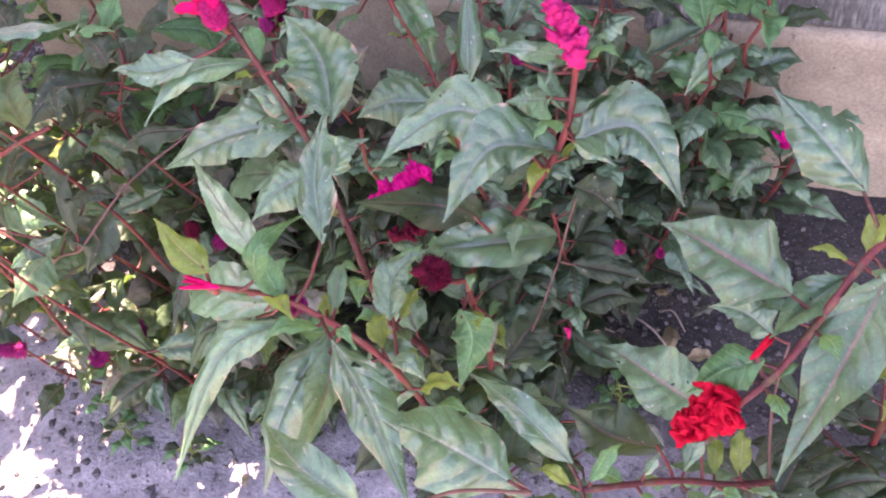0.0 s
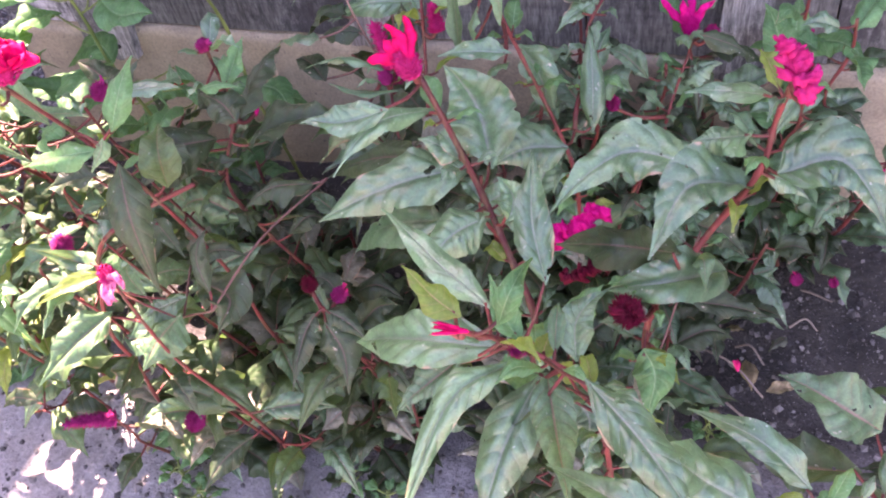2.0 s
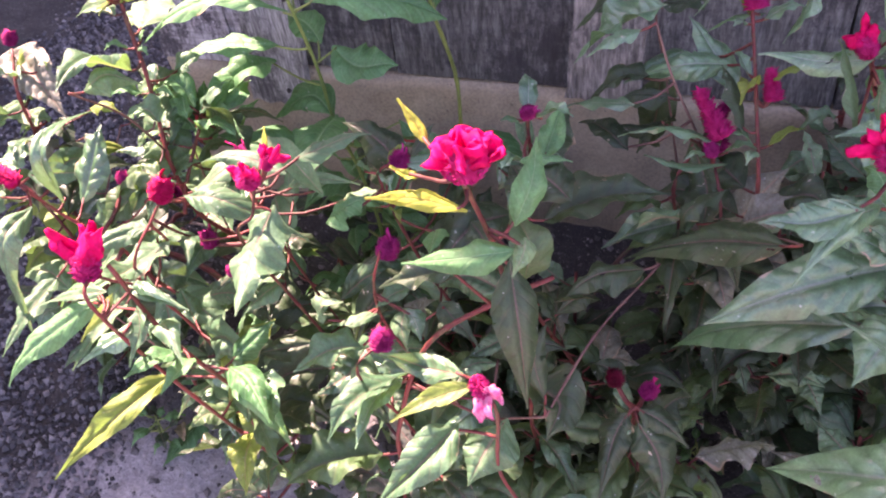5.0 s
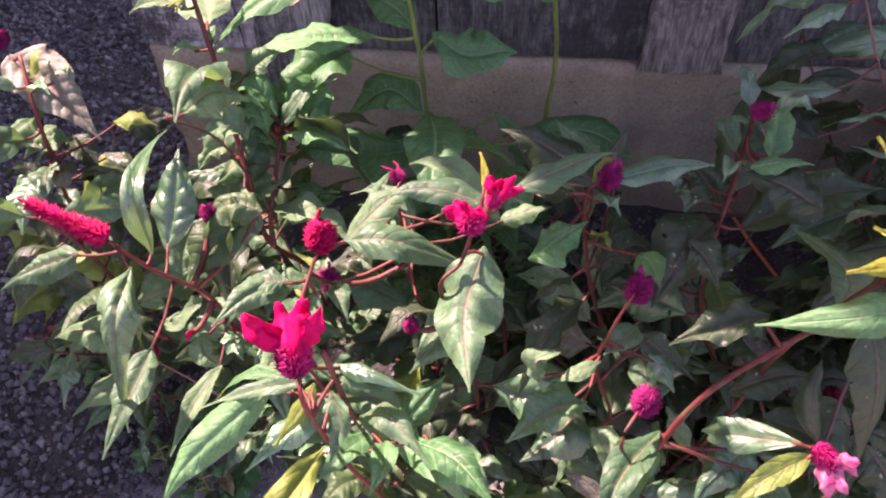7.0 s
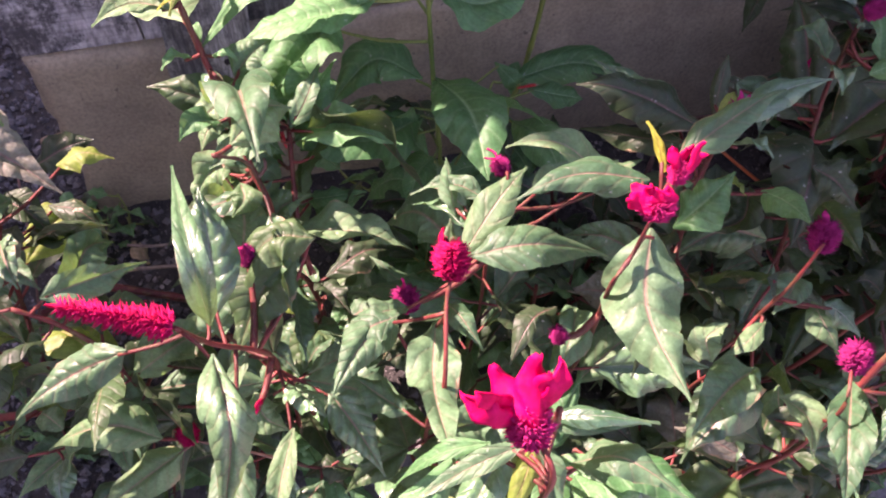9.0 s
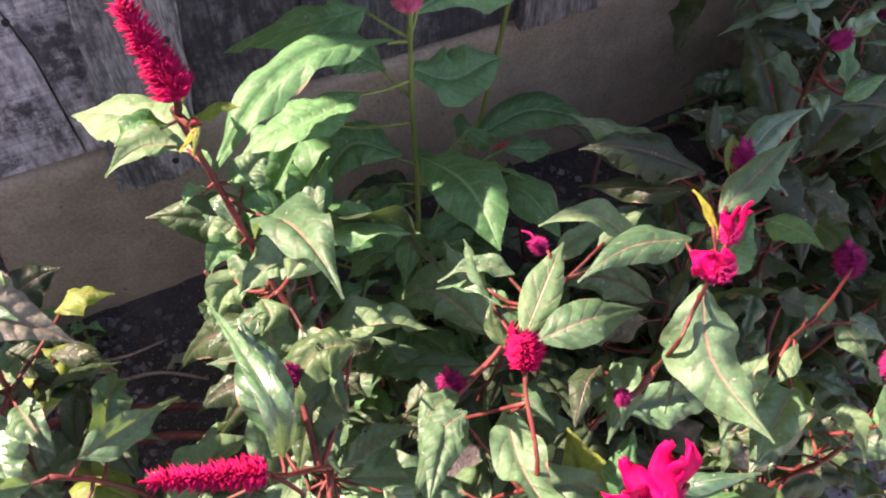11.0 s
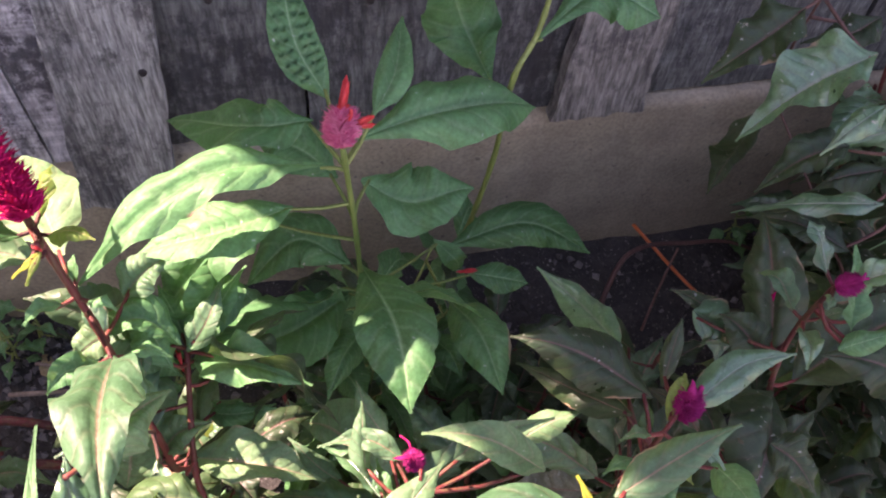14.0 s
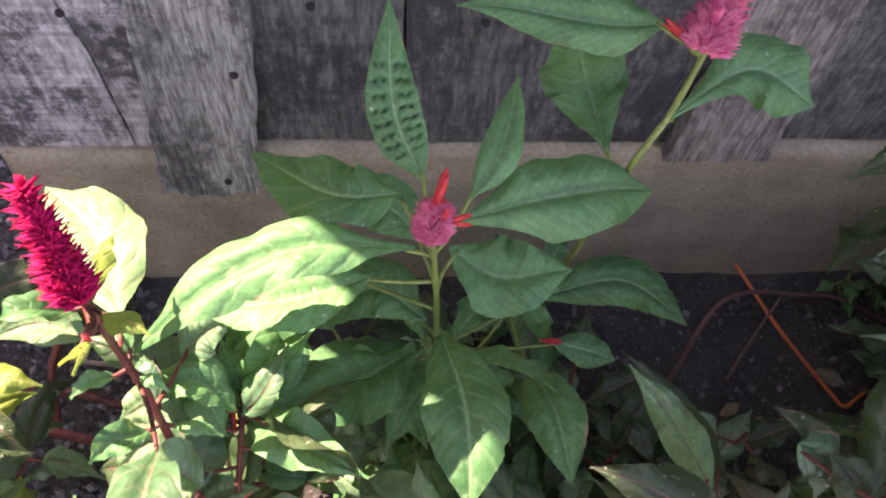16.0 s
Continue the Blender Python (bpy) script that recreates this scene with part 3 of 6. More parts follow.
def leaf(owner, base, mid, tip, width, twist=0.0, tone="blue", widest=0.36, joined=True, pitted=False):
    """One leaf: a blade from base over mid to tip, folded along its midrib, swollen between sunken side veins, with a wavy edge and a stalk to the nearest stem."""
    COUNT[0] += 1
    rnd = random.Random(COUNT[0] * 31 + 7)
    base, mid, tip = Vector(base), Vector(mid), Vector(tip)
    big = width > 0.026
    n, half, broad = (58 if big else 22), (6 if big else 3), widest > 0.4
    fold, wave, bulge = (rnd.uniform(-0.2, 0.15) if broad else rnd.choice((-0.5, -0.35, -0.2, 0.2, 0.4)) + rnd.uniform(-0.08, 0.08)), rnd.uniform(0.06, 0.17), rnd.uniform(0.08, 0.34)
    line = spline([base, mid, tip], n)
    axis = (tip - base).normalized()
    flat = axis.cross(Vector((0, 0, 1)))
    if flat.length < 0.25:
        flat = axis.cross(Vector((0.2, -0.8, 0.55)))
    verts, uvs, marks, faces = [], [], [], []
    ph, ph2, ph3 = rnd.uniform(0, 6), rnd.uniform(0, 6), rnd.uniform(0, 6)
    curl, veins = rnd.uniform(-0.75, 0.8), rnd.uniform(6.5, 9.5) if big else rnd.uniform(5, 6.5)
    puff = rnd.uniform(0.11, 0.17) if tone in ("blue", "pink", "worn") else rnd.uniform(0.04, 0.08)
    bites = [(rnd.uniform(0.25, 0.85), rnd.uniform(0.05, 0.2), rnd.uniform(0.008, 0.024), rnd.choice((-1, 1))) for _ in range(rnd.choice((0, 0, 1) if tone in ("fresh", "lime", "pale") else (0, 0, 1, 2, 3)))]
    if broad:       # the large fresh leaves lie smoother
        curl, wave = 0.4 * curl, 0.6 * wave
    droop = rnd.uniform(0.0, 0.1) * (tip - base).length
    lean = math.log(0.4 if broad else 0.35) / math.log(widest if broad else widest * rnd.uniform(0.92, 1.12))
    for i, c in enumerate(line):
        s = i / (n - 1)
        t = (line[min(i + 1, n - 1)] - line[max(i - 1, 0)]).normalized()
        side = (flat - t * flat.dot(t)).normalized()
        side = Matrix.Rotation(radians(twist) + curl * (s - 0.4), 3, t) @ side
        up = side.cross(t)
        shape = half_width(s ** lean, broad)
        w = max(0.0009, width / 2 * shape)
        for k in range(-half, half + 1):
            q = k / half
            edge = 1 + 0.02 * math.sin(s * 19 + ph3 + k) + 0.012 * math.sin(s * 61 + ph + (1.7 if q > 0 else 0))
            for at, deep, wide, which in bites:
                if q * which > 0.3:
                    edge -= deep * math.exp(-((s - at) / wide) ** 2) * abs(q) ** 2
            ripple = wave * width * abs(q) ** 2 * math.sin(s * 17 + ph + (2.1 if q > 0 else 0)) + 0.018 * width * math.sin(s * 41 + ph2 + q * 3) * abs(q)
            vein = (s - 0.2 * abs(q) ** 1.4 * shape) * veins + 0.2 * math.sin(s * 9 + ph2) + (0.25 if q > 0 else -0.25) * min(1.0, abs(q) * half)
            pillow = 1 - (2 * (vein % 1.0) - 1) ** 2
            swell = puff * w * (pillow - 0.5) * min(1.0, 2.6 * abs(q)) * (1 - 0.45 * abs(q) ** 3) - 0.09 * w * max(0.0, 1 - 4 * abs(q))
            if pitted and 0.16 < s < 0.74 and i % 4 == 0 and abs(k) in (2, 4):      # insect galls
                swell -= 0.42 * w
            verts.append(c + side * (q * w * edge) + up * (fold * w * abs(q) ** 1.3 + bulge * w * math.sin(math.pi * abs(q) ** 0.8) + swell + ripple * min(1, shape * 1.5)) - Vector((0, 0, droop * max(0.0, s - 0.7) ** 2 / 0.09)))
            uvs.append((s, 0.5 + 0.5 * q))
            marks.append((vein, 0.5 + 0.5 * q))
    row = 2 * half + 1
    for i in range(n - 1):
        for k in range(row - 1):
            faces.append((i * row + k, i * row + k + 1, (i + 1) * row + k + 1, (i + 1) * row + k))
    blade_faces = len(faces)
    stalk_tone = "green" if tone in ("fresh",) else "red"
    if joined:
        foot, st = nearest_stem(owner, base)
        stalk_tone = st
        if foot is None:
            lower = base - axis * 0.02 - Vector((0, 0, 0.1))
            far, st = nearest_stem(owner, lower, 0.5)
            if far is None or (far - base).length > 0.11:      # a side shoot of whatever stands close by
                close = [q for q in (nearest_stem(root, lower, 0.14) for root in ROOTS) if q[0] is not None]
                far, st = min(close, key=lambda q: (q[0] - lower).length) if close else (far, st)
            if far is None or (far - base).length > 0.2:       # its own shoot from the soil
                toward = Vector((0.02, 0.012, 0)) if far is None else (far - base) * 0.18
                far = Vector((base.x + toward.x, min(base.y + toward.y, -0.02), 0.0))
                far.z = ground_height(far.x, far.y) - 0.005
            stem(owner, [far, far.lerp(base, 0.5) + Vector((0, 0, 0.01)), base - axis * 0.014], 0.0013, 0.0010, "brown" if st == "red" else st, False)
            foot = base - axis * 0.014
            stalk_tone = st
        sag = (foot + base) / 2 + Vector((0, 0, -0.1 * (foot - base).length))
        tv, tf = tube([foot, sag, base + axis * 0.006], 0.0016, 0.0012, 5, 5)
        off = len(verts)
        verts += tv
        uvs += [(0.0, 0.5)] * len(tv)
        marks += [(0.0, 0.5)] * len(tv)
        faces += [tuple(off + j for j in fc) for fc in tf]
    ob = mesh_from("leaf", verts, faces, LEAF[tone], owner, uvs, marks=marks)
    ob.data.materials.append(STEM[stalk_tone])
    for poly in ob.data.polygons[blade_faces:]:
        poly.material_index = 1
    return ob


# ---- flower heads ----
def lobe(verts, faces, centre, along, across, out, length, width, thick, rnd, frill=0.25):
    """A rounded, frilled tongue of a comb: a flattened, noisy ball."""
    m, n, off = 12, 9, len(verts)
    seed = Vector((rnd.uniform(0, 50), rnd.uniform(0, 50), 0))
    for j in range(n):
        v = math.pi * j / (n - 1)
        for i in range(m):
            u = 2 * math.pi * i / m
            x, y, z = math.sin(v) * math.cos(u), math.sin(v) * math.sin(u), -math.cos(v)
            flare = 0.62 + 0.38 * (z * 0.5 + 0.5)
            d = Vector((x * flare, y * flare, z))
            r = 1 + frill * noise.noise(d * 2.6 + seed) + 0.5 * frill * noise.noise(d * 6 + seed)
            verts.append(centre + r * (across * (d.x * width / 2) + out * (d.y * thick / 2) + along * (d.z * length / 2)))
    for j in range(n - 1):
        for i in range(m):
            k = (i + 1) % m
            faces.append((off + j * m + i, off + j * m + k, off + (j + 1) * m + k, off + (j + 1) * m + i))


def comb(verts, faces, base, along, across, out, radius, spread, ruffle, folds, thick, rnd):
    """A velvety cockscomb: a fan whose rim is gathered into ruffles, with a thick rounded edge."""
    m, n, off = 64, 9, len(verts)
    ph = rnd.uniform(0, 6)
    for side in (1, -1):
        for j in range(n):
            s = j / (n - 1)
            for i in range(m):
                th = spread * (2 * i / (m - 1) - 1)
                wob = noise.noise(Vector((th * 2.2, s * 2, ph)))
                r = radius * (0.18 + 0.82 * s) * (1 + 0.16 * wob + 0.05 * math.cos(folds * 2 * th + ph) + 0.05 * noise.noise(Vector((th * 9, s * 5, ph))))
                lift = ruffle * radius * s ** 1.3 * (math.sin(folds * th + ph) + 0.4 * math.sin(2.3 * folds * th + 2 * ph) + 0.6 * wob)
                t = thick * (0.5 + 0.9 * s) * math.sqrt(max(0.0, 1 - max(0.0, (s - 0.72) / 0.28) ** 2) + 1e-4)
                verts.append(base + (along * math.cos(th) + across * math.sin(th)) * r + out * (lift + side * t))
    grid = m * n
    for j in range(n - 1):
        for i in range(m - 1):
            q = off + j * m + i
            faces.append((q, q + 1, q + m + 1, q + m))
            faces.append((q + grid + m, q + grid + m + 1, q + grid + 1, q + grid))
    for i in range(m - 1):
        q = off + (n - 1) * m + i
        faces.append((q, q + 1, q + grid + 1, q + grid))
    for e in (0, m - 1):
        for j in range(n - 1):
            q = off + j * m + e
            faces.append((q, q + m, q + m + grid, q + grid) if e == 0 else (q + grid, q + m + grid, q + m, q))


def bristles(verts, faces, centre, along, length, radius, count, size, rnd, taper=True):
    """Small pointed florets standing all over a cone or ball."""
    a = along.cross(Vector((0.3, 0.7, 0.2))).normalized()
    b = along.cross(a)
    for i in range(count):
        s = (i + rnd.random()) / count
        th = i * 2.39996 + rnd.uniform(-0.3, 0.3)
        r = radius * (1 - 0.82 * s ** 1.4 if taper else math.sin(math.pi * (0.12 + 0.8 * s)))
        d = (math.cos(th) * a + math.sin(th) * b)
        p = centre + along * (s * length) + d * r * 0.6
        tip = p + (d * rnd.uniform(0.55, 1.2) + along * rnd.uniform(0.0, 0.8)) * size
        w1 = along.cross(d).normalized() * size * 0.17
        w2 = (d.cross(w1)).normalized() * size * 0.17
        off = len(verts)
        verts += [p + w1, p - w1 * 0.5 + w2, p - w1 * 0.5 - w2, tip]
        faces += [(off, off + 1, off + 3), (off + 1, off + 2, off + 3), (off + 2, off, off + 3)]


def flame(head, base, along, side, length, width, mat, rnd):
    """One ragged tongue of a small comb: a thick ribbon drawn out to a blunt point."""
    out = side.cross(along).normalized()
    n, ph, bend = 11, rnd.uniform(0, 6), rnd.uniform(-0.25, 0.25)
    verts, faces = [], []
    for i in range(n):
        q = i / (n - 1)
        w = width / 2 * (0.5 + 1.1 * q - 1.45 * q ** 3) * (1 + 0.22 * math.sin(q * 13 + ph))
        c = base + along * (length * q) + side * (bend * length * q * q) + out * (0.12 * length * math.sin(q * 5 + ph))
        for k in range(8):
            th = 6.2832 * k / 8
            verts.append(c + side * (w * math.cos(th)) + out * (0.3 * width * (1 - 0.75 * q) * math.sin(th) + 0.14 * width * math.sin(3 * math.cos(th) + ph) * q))
    for i in range(n - 1):
        for k in range(8):
            j = (k + 1) % 8
            faces.append((i * 8 + k, i * 8 + j, i * 8 + 8 + j, i * 8 + 8 + k))
    faces += [tuple(range(7, -1, -1)), tuple((n - 1) * 8 + k for k in range(8))]
    mesh_from("comb", verts, faces, mat, head)


TONES = {"rose": ("rose", "rose"), "red": ("crimson", "red"), "magenta": ("magenta", "magenta"), "purple": ("purple", "purple"), "pinkcoral": ("pink", "coral"), "pink": ("pink", "pink"),
         "coral": ("coral", "coral"), "violet": ("violet", "violet"), "rosy": ("rosy", "rosy"), "scarlet": ("scarlet", "scarlet"), "maroon": ("maroon", "maroon")}


def flower(owner, kind, base, tip, width, colour):
    COUNT[0] += 1
    rnd = random.Random(COUNT[0] * 17)
    base, tip = Vector(base), Vector(tip)
    along = (tip - base).normalized()
    length = (tip - base).length
    across = along.cross(Vector((0.35, 0.6, 0.72))).normalized()
    across = Matrix.Rotation(rnd.uniform(-0.5, 0.5), 3, along) @ across
    out = along.cross(across)
    main, second = TONES[colour]
    head = new("flower_head")
    head.parent = owner
    core_v, core_f, lobe_v, lobe_f = [], [], [], []
    if kind == "crest":
        tv, tf = tube([base, base + along * length * 0.5], width * 0.13, width * 0.24, 9, 4)
        core_v, core_f = list(tv), list(tf)
        bristles(core_v, core_f, base - along * width * 0.02, along, length * 0.62, width * 0.42, 420, width * 0.085, rnd, False)
        for i in range(4 if width > 0.03 else 3):       # ruffled fans set across one another
            face = Matrix.Rotation(i * 0.8 + rnd.uniform(-0.2, 0.2), 3, along)
            fan_v, fan_f = [], []
            lean = (along + face @ out * (0.4 * (i - 1.2))).normalized()
            wide = (face @ across - lean * (face @ across).dot(lean)).normalized()
            comb(fan_v, fan_f, base + along * length * 0.12, lean, wide, lean.cross(wide), width * rnd.uniform(0.46, 0.58), 1.1, 0.2, rnd.uniform(8, 11), width * 0.06, rnd)
            mesh_from("comb", fan_v, fan_f, PETAL[second], head)
    elif kind == "ridge":
        for i in range(18):
            q = (i + rnd.uniform(-0.4, 0.4)) / 17
            d = (out * rnd.uniform(-0.9, 0.9) + across * rnd.uniform(-0.9, 0.9) + along * 0.3 + Vector((0, -0.4, 0.5))).normalized()
            s = along.cross(d).normalized()
            lobe(lobe_v, lobe_f, base + along * length * q + d * width * rnd.uniform(0.08, 0.26), d, s, s.cross(d), width * 0.5, width * rnd.uniform(0.34, 0.5), width * 0.3, rnd, 0.8)
        core_v, core_f = (list(q) for q in tube([base, base + along * length], width * 0.18, width * 0.18, 8, 5))
    elif kind == "spike":
        bend = across * length * rnd.uniform(-0.08, 0.08)
        core_v, core_f = (list(q) for q in tube([base, base + along * length * 0.5 + bend, tip], width * 0.26, width * 0.05, 9, 9))
        bristles(core_v, core_f, base, along, length * 0.4, width * 0.42, 240, width * 0.4, rnd)
        bristles(core_v, core_f, base + along * length * 0.25 + bend * 0.7, along, length * 0.75, width * 0.33, 300, width * 0.34, rnd)
        for i in range(4 if colour in ("red", "pink") else 0):
            d = (along * 0.8 + Matrix.Rotation(i * 1.7, 3, along) @ across * 0.6).normalized()
            lobe(lobe_v, lobe_f, base + along * length * rnd.uniform(0.02, 0.3) + d * width * 0.42, d, along.cross(d).normalized(), d.cross(along.cross(d)).normalized(), width * 0.6, width * 0.24, width * 0.12, rnd, 0.4)
        lobe(lobe_v, lobe_f, base + along * length * 0.95, along, across, out, length * 0.3, width * 0.28, width * 0.2, rnd, 0.4)
    elif kind in ("flame", "fingers"):      # a bristly cone crowned with ragged tongues
        deep = 0.42 if kind == "flame" else 0.3
        lobe(core_v, core_f, base + along * length * deep * 0.55, along, across, out, length * deep, width * 0.5, width * 0.5, rnd, 0.2)
        bristles(core_v, core_f, base, along, length * deep * 1.15, width * 0.36, 380, width * 0.19, rnd, False)
        fan = along.cross(Vector((0.1, -0.9, 0.3))).normalized()
        for i in range(6):
            q = (i / 5 - 0.5) * (1.0 if kind == "flame" else 1.15)
            d = (along + fan * (q * 1.2 + rnd.uniform(-0.22, 0.22)) + along.cross(fan) * rnd.uniform(-0.45, 0.45)).normalized()
            s = (fan - d * fan.dot(d)).normalized()
            flame(head, base + along * length * deep * 0.8 + fan * q * width * 0.4, d, s, length * (1 - deep * 0.7) * rnd.uniform(0.5, 1.05), width * (rnd.uniform(0.34, 0.5) if kind == "flame" else 0.36), PETAL[second], rnd)
    elif kind == "globe":
        r = width / 2
        c = base + along * r * 0.8
        lobe(core_v, core_f, c, along, across, out, width * 0.8, width * 0.56, width * 0.56, rnd, 0.15)
        bristles(core_v, core_f, c - along * r * 0.85, along, width * 1.0, r * 0.95, 560, width * 0.34, rnd, False)
        for i in range(rnd.choice((1, 2, 2, 3))):
            d = (along + across * rnd.uniform(-0.9, 0.9) + out * rnd.uniform(-0.4, 0.4)).normalized()
            s = d.cross(out).normalized()
            ln = max(length, width) * rnd.uniform(0.5, 0.78)
            flame(head, c + d * r * 0.5, d, s, ln * 0.85, width * 0.34, PETAL[second], rnd)
    else:
        lobe(core_v, core_f, base + along * length * 0.2, along, across, out, length * 0.5, width * 0.45, width * 0.4, rnd, 0.2)
        for i in range(3):
            d = (along + across * rnd.uniform(-0.25, 0.25) + out * rnd.uniform(-0.2, 0.2)).normalized()
            lobe(lobe_v, lobe_f, base + d * length * 0.55, d, d.cross(out).normalized(), out, length * rnd.uniform(0.7, 1.0), width * rnd.uniform(0.6, 0.9), width * 0.3, rnd, 0.5)
    mesh_from("floret_cone", core_v, core_f, PETAL["magenta" if kind == "crest" and colour == "rose" else "purple" if kind == "globe" and colour == "magenta" else "magenta" if kind == "flame" else main], head)
    size = 12 * 9
    for k in range(len(lobe_v) // size):        # each tongue of the comb
        own = [tuple(i - k * size for i in fc) for fc in lobe_f if fc[0] // size == k]
        mesh_from("comb", lobe_v[k * size:(k + 1) * size], own, PETAL[second], head)
    foot, tone = nearest_stem(owner, base, 0.07)
    if foot is not None and (foot - base).length > 0.008:
        tv, tf = tube([foot, (foot + base) / 2 + Vector((0, 0, -0.006)), base + along * 0.004], 0.0028, 0.0022, 6, 6)
        mesh_from("stalk", tv, tf, STEM[tone], owner)
    return head


def bare(p):
    """Patches of open soil: along the plinth, at the far end of the bed, in front and past the wall's end."""
    return (0.04 < p.x < 0.6 and p.y > -0.21) or (p.x > 0.6 and -0.42 < p.y < -0.12 and p.z < 0.2) or p.y < -0.66 or p.x < -0.62 or p.y > -0.03


# leaf tones for plants in sun; sage and pale carry the sunlight as colour
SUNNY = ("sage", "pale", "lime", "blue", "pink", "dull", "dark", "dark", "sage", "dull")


def small_leaf(owner, b, th, ln, rise, tone, rnd):
    d = Vector((math.cos(th), math.sin(th), 0))
    if bare(b + d * ln * 1.1):
        return
    base = b + d * 0.016 + Vector((0, 0, 0.006))
    mid = base + d * ln * 0.5 + Vector((0, 0, ln * (rise * 0.5)))
    tip = base + d * ln * 0.95 + Vector((0, 0, ln * (rise * 0.7 - rnd.uniform(-0.1, 0.6))))
    # light is put into the tone: paler on sunny plants, mostly dark elsewhere
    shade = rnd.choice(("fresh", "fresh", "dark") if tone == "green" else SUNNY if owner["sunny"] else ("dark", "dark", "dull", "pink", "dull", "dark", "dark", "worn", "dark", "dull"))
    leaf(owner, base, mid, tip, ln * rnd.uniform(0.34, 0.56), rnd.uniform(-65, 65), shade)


def undergrowth(owner, low=0.05, high=0.3, every=0.034, shoots=3, young=True, sunny=False):
    """Smaller leaves at the joints of the lower stems, and short leafy side shoots."""
    owner["sunny"] = sunny
    rnd = random.Random(len(owner.name) * 101 + sum(map(ord, owner["label"])))
    for line, tone, main in list(STEMS[owner.name]):
        if not main:
            continue
        along, turn, made = 0.0, rnd.uniform(0, 6), 0
        upper = 0.0
        for a, b in zip(line, line[1:]):
            along += (b - a).length
            if b.z >= high:                      # young leaves in the joints of the upper stem
                upper += (b - a).length
                if young and upper > 0.045:
                    upper, turn = 0.0, turn + 1.9
                    for k in range(3):
                        th, ln = turn + k * 2.2, rnd.uniform(0.018, 0.042)
                        d = Vector((math.cos(th), math.sin(th), 0))
                        base = b + d * 0.008
                        leaf(owner, base, base + d * ln * 0.5 + Vector((0, 0, ln * 0.4)), base + d * ln * 0.9 + Vector((0, 0, ln * rnd.uniform(0.0, 0.5))), ln * rnd.uniform(0.34, 0.5), rnd.uniform(-30, 30), "fresh" if tone == "green" else rnd.choice(("fresh", "blue", "sage", "blue", "fresh", "lime")))
                continue
            if along < every or not low < b.z:
                continue
            along, turn = 0.0, turn + 2.4
            for k in range(2):
                small_leaf(owner, b, turn + k * 3.1 + rnd.uniform(-0.4, 0.4), rnd.uniform(0.05, 0.105), rnd.uniform(-0.1, 0.7), tone, rnd)
            if made < shoots and b.z < 0.26 and rnd.random() < 0.6:
                th = turn + 1.5
                d = Vector((math.cos(th), math.sin(th), 0))
                reach = rnd.uniform(0.06, 0.12)
                end = b + d * reach + Vector((0, 0, rnd.uniform(0.03, 0.09)))
                if bare(end):
                    continue
                made += 1
                stem(owner, [b, b.lerp(end, 0.5) - Vector((0, 0, 0.008)), end], 0.0019, 0.0012, tone, False)
                for j in range(6):
                    small_leaf(owner, b.lerp(end, 0.4 + 0.12 * j), th + j * 2.4, rnd.uniform(0.05, 0.09), rnd.uniform(0.0, 0.7), tone, rnd)


def bush(label, x, y, height, stems, tones, seed):
    """A leafy shaded plant without a flower: upright stems set with spiralling leaves."""
    rnd = random.Random(seed)
    p = plant(label)
    for k in range(stems):
        th = 6.28 * k / stems + rnd.uniform(-0.5, 0.5)
        d = Vector((math.cos(th), math.sin(th), 0))
        foot = Vector((x, y, ground_height(x, y) - 0.01)) + d * 0.012
        top = foot + d * height * rnd.uniform(0.1, 0.32) + Vector((0, 0, height * rnd.uniform(0.75, 1.0)))
        top.y = min(top.y, -0.05)
        stem(p, [foot, foot.lerp(top, 0.5) + d * 0.012, top], 0.0034, 0.0018, "red")
        turn = rnd.uniform(0, 6)
        for j in range(int(height / 0.02)):
            s = 0.15 + 0.85 * j * 0.02 / height
            b, turn = foot.lerp(top, s), turn + 2.4
            e = Vector((math.cos(turn), math.sin(turn), 0))
            ln = rnd.uniform(0.06, 0.12) * (1.1 - 0.5 * s)
            if (b + e * ln).y > -0.015:
                continue
            rise = rnd.uniform(-0.1, 0.6) + 0.4 * (s > 0.85)
            base = b + e * 0.014 + Vector((0, 0, 0.005))
            leaf(p, base, base + e * ln * 0.5 + Vector((0, 0, ln * rise * 0.45)), base + e * ln * 0.95 + Vector((0, 0, ln * (rise * 0.6 - rnd.uniform(-0.1, 0.4)))), ln * rnd.uniform(0.42, 0.6), rnd.uniform(-30, 30), rnd.choice(tones))
    return p


# ---- the plants along the wall, one by one ----
p = plant('green-stemmed celosia with broad fresh leaves and a pink head')
stem(p, [(-0.097, -0.193, 0.090), (-0.112, -0.243, 0.451), (-0.116, -0.248, 0.532), (-0.123, -0.267, 0.634)], 0.0029, 0.0018, 'green')
leaf(p, (-0.157, -0.248, 0.556), (-0.207, -0.265, 0.562), (-0.261, -0.270, 0.558), 0.048, 4, 'fresh', widest=0.46)
leaf(p, (-0.099, -0.230, 0.617), (-0.080, -0.199, 0.623), (-0.065, -0.141, 0.620), 0.024, 3, 'fresh', widest=0.46)
leaf(p, (-0.047, -0.204, 0.433), (-0.029, -0.214, 0.414), (-0.032, -0.238, 0.436), 0.020, 11, 'fresh', widest=0.46)
leaf(p, (-0.024, -0.235, 0.424), (0.006, -0.239, 0.415), (0.027, -0.246, 0.412), 0.027, 14, 'fresh', widest=0.46)
leaf(p, (-0.131, -0.254, 0.603), (-0.206, -0.266, 0.618), (-0.287, -0.309, 0.596), 0.043, 6, 'fresh', widest=0.50)
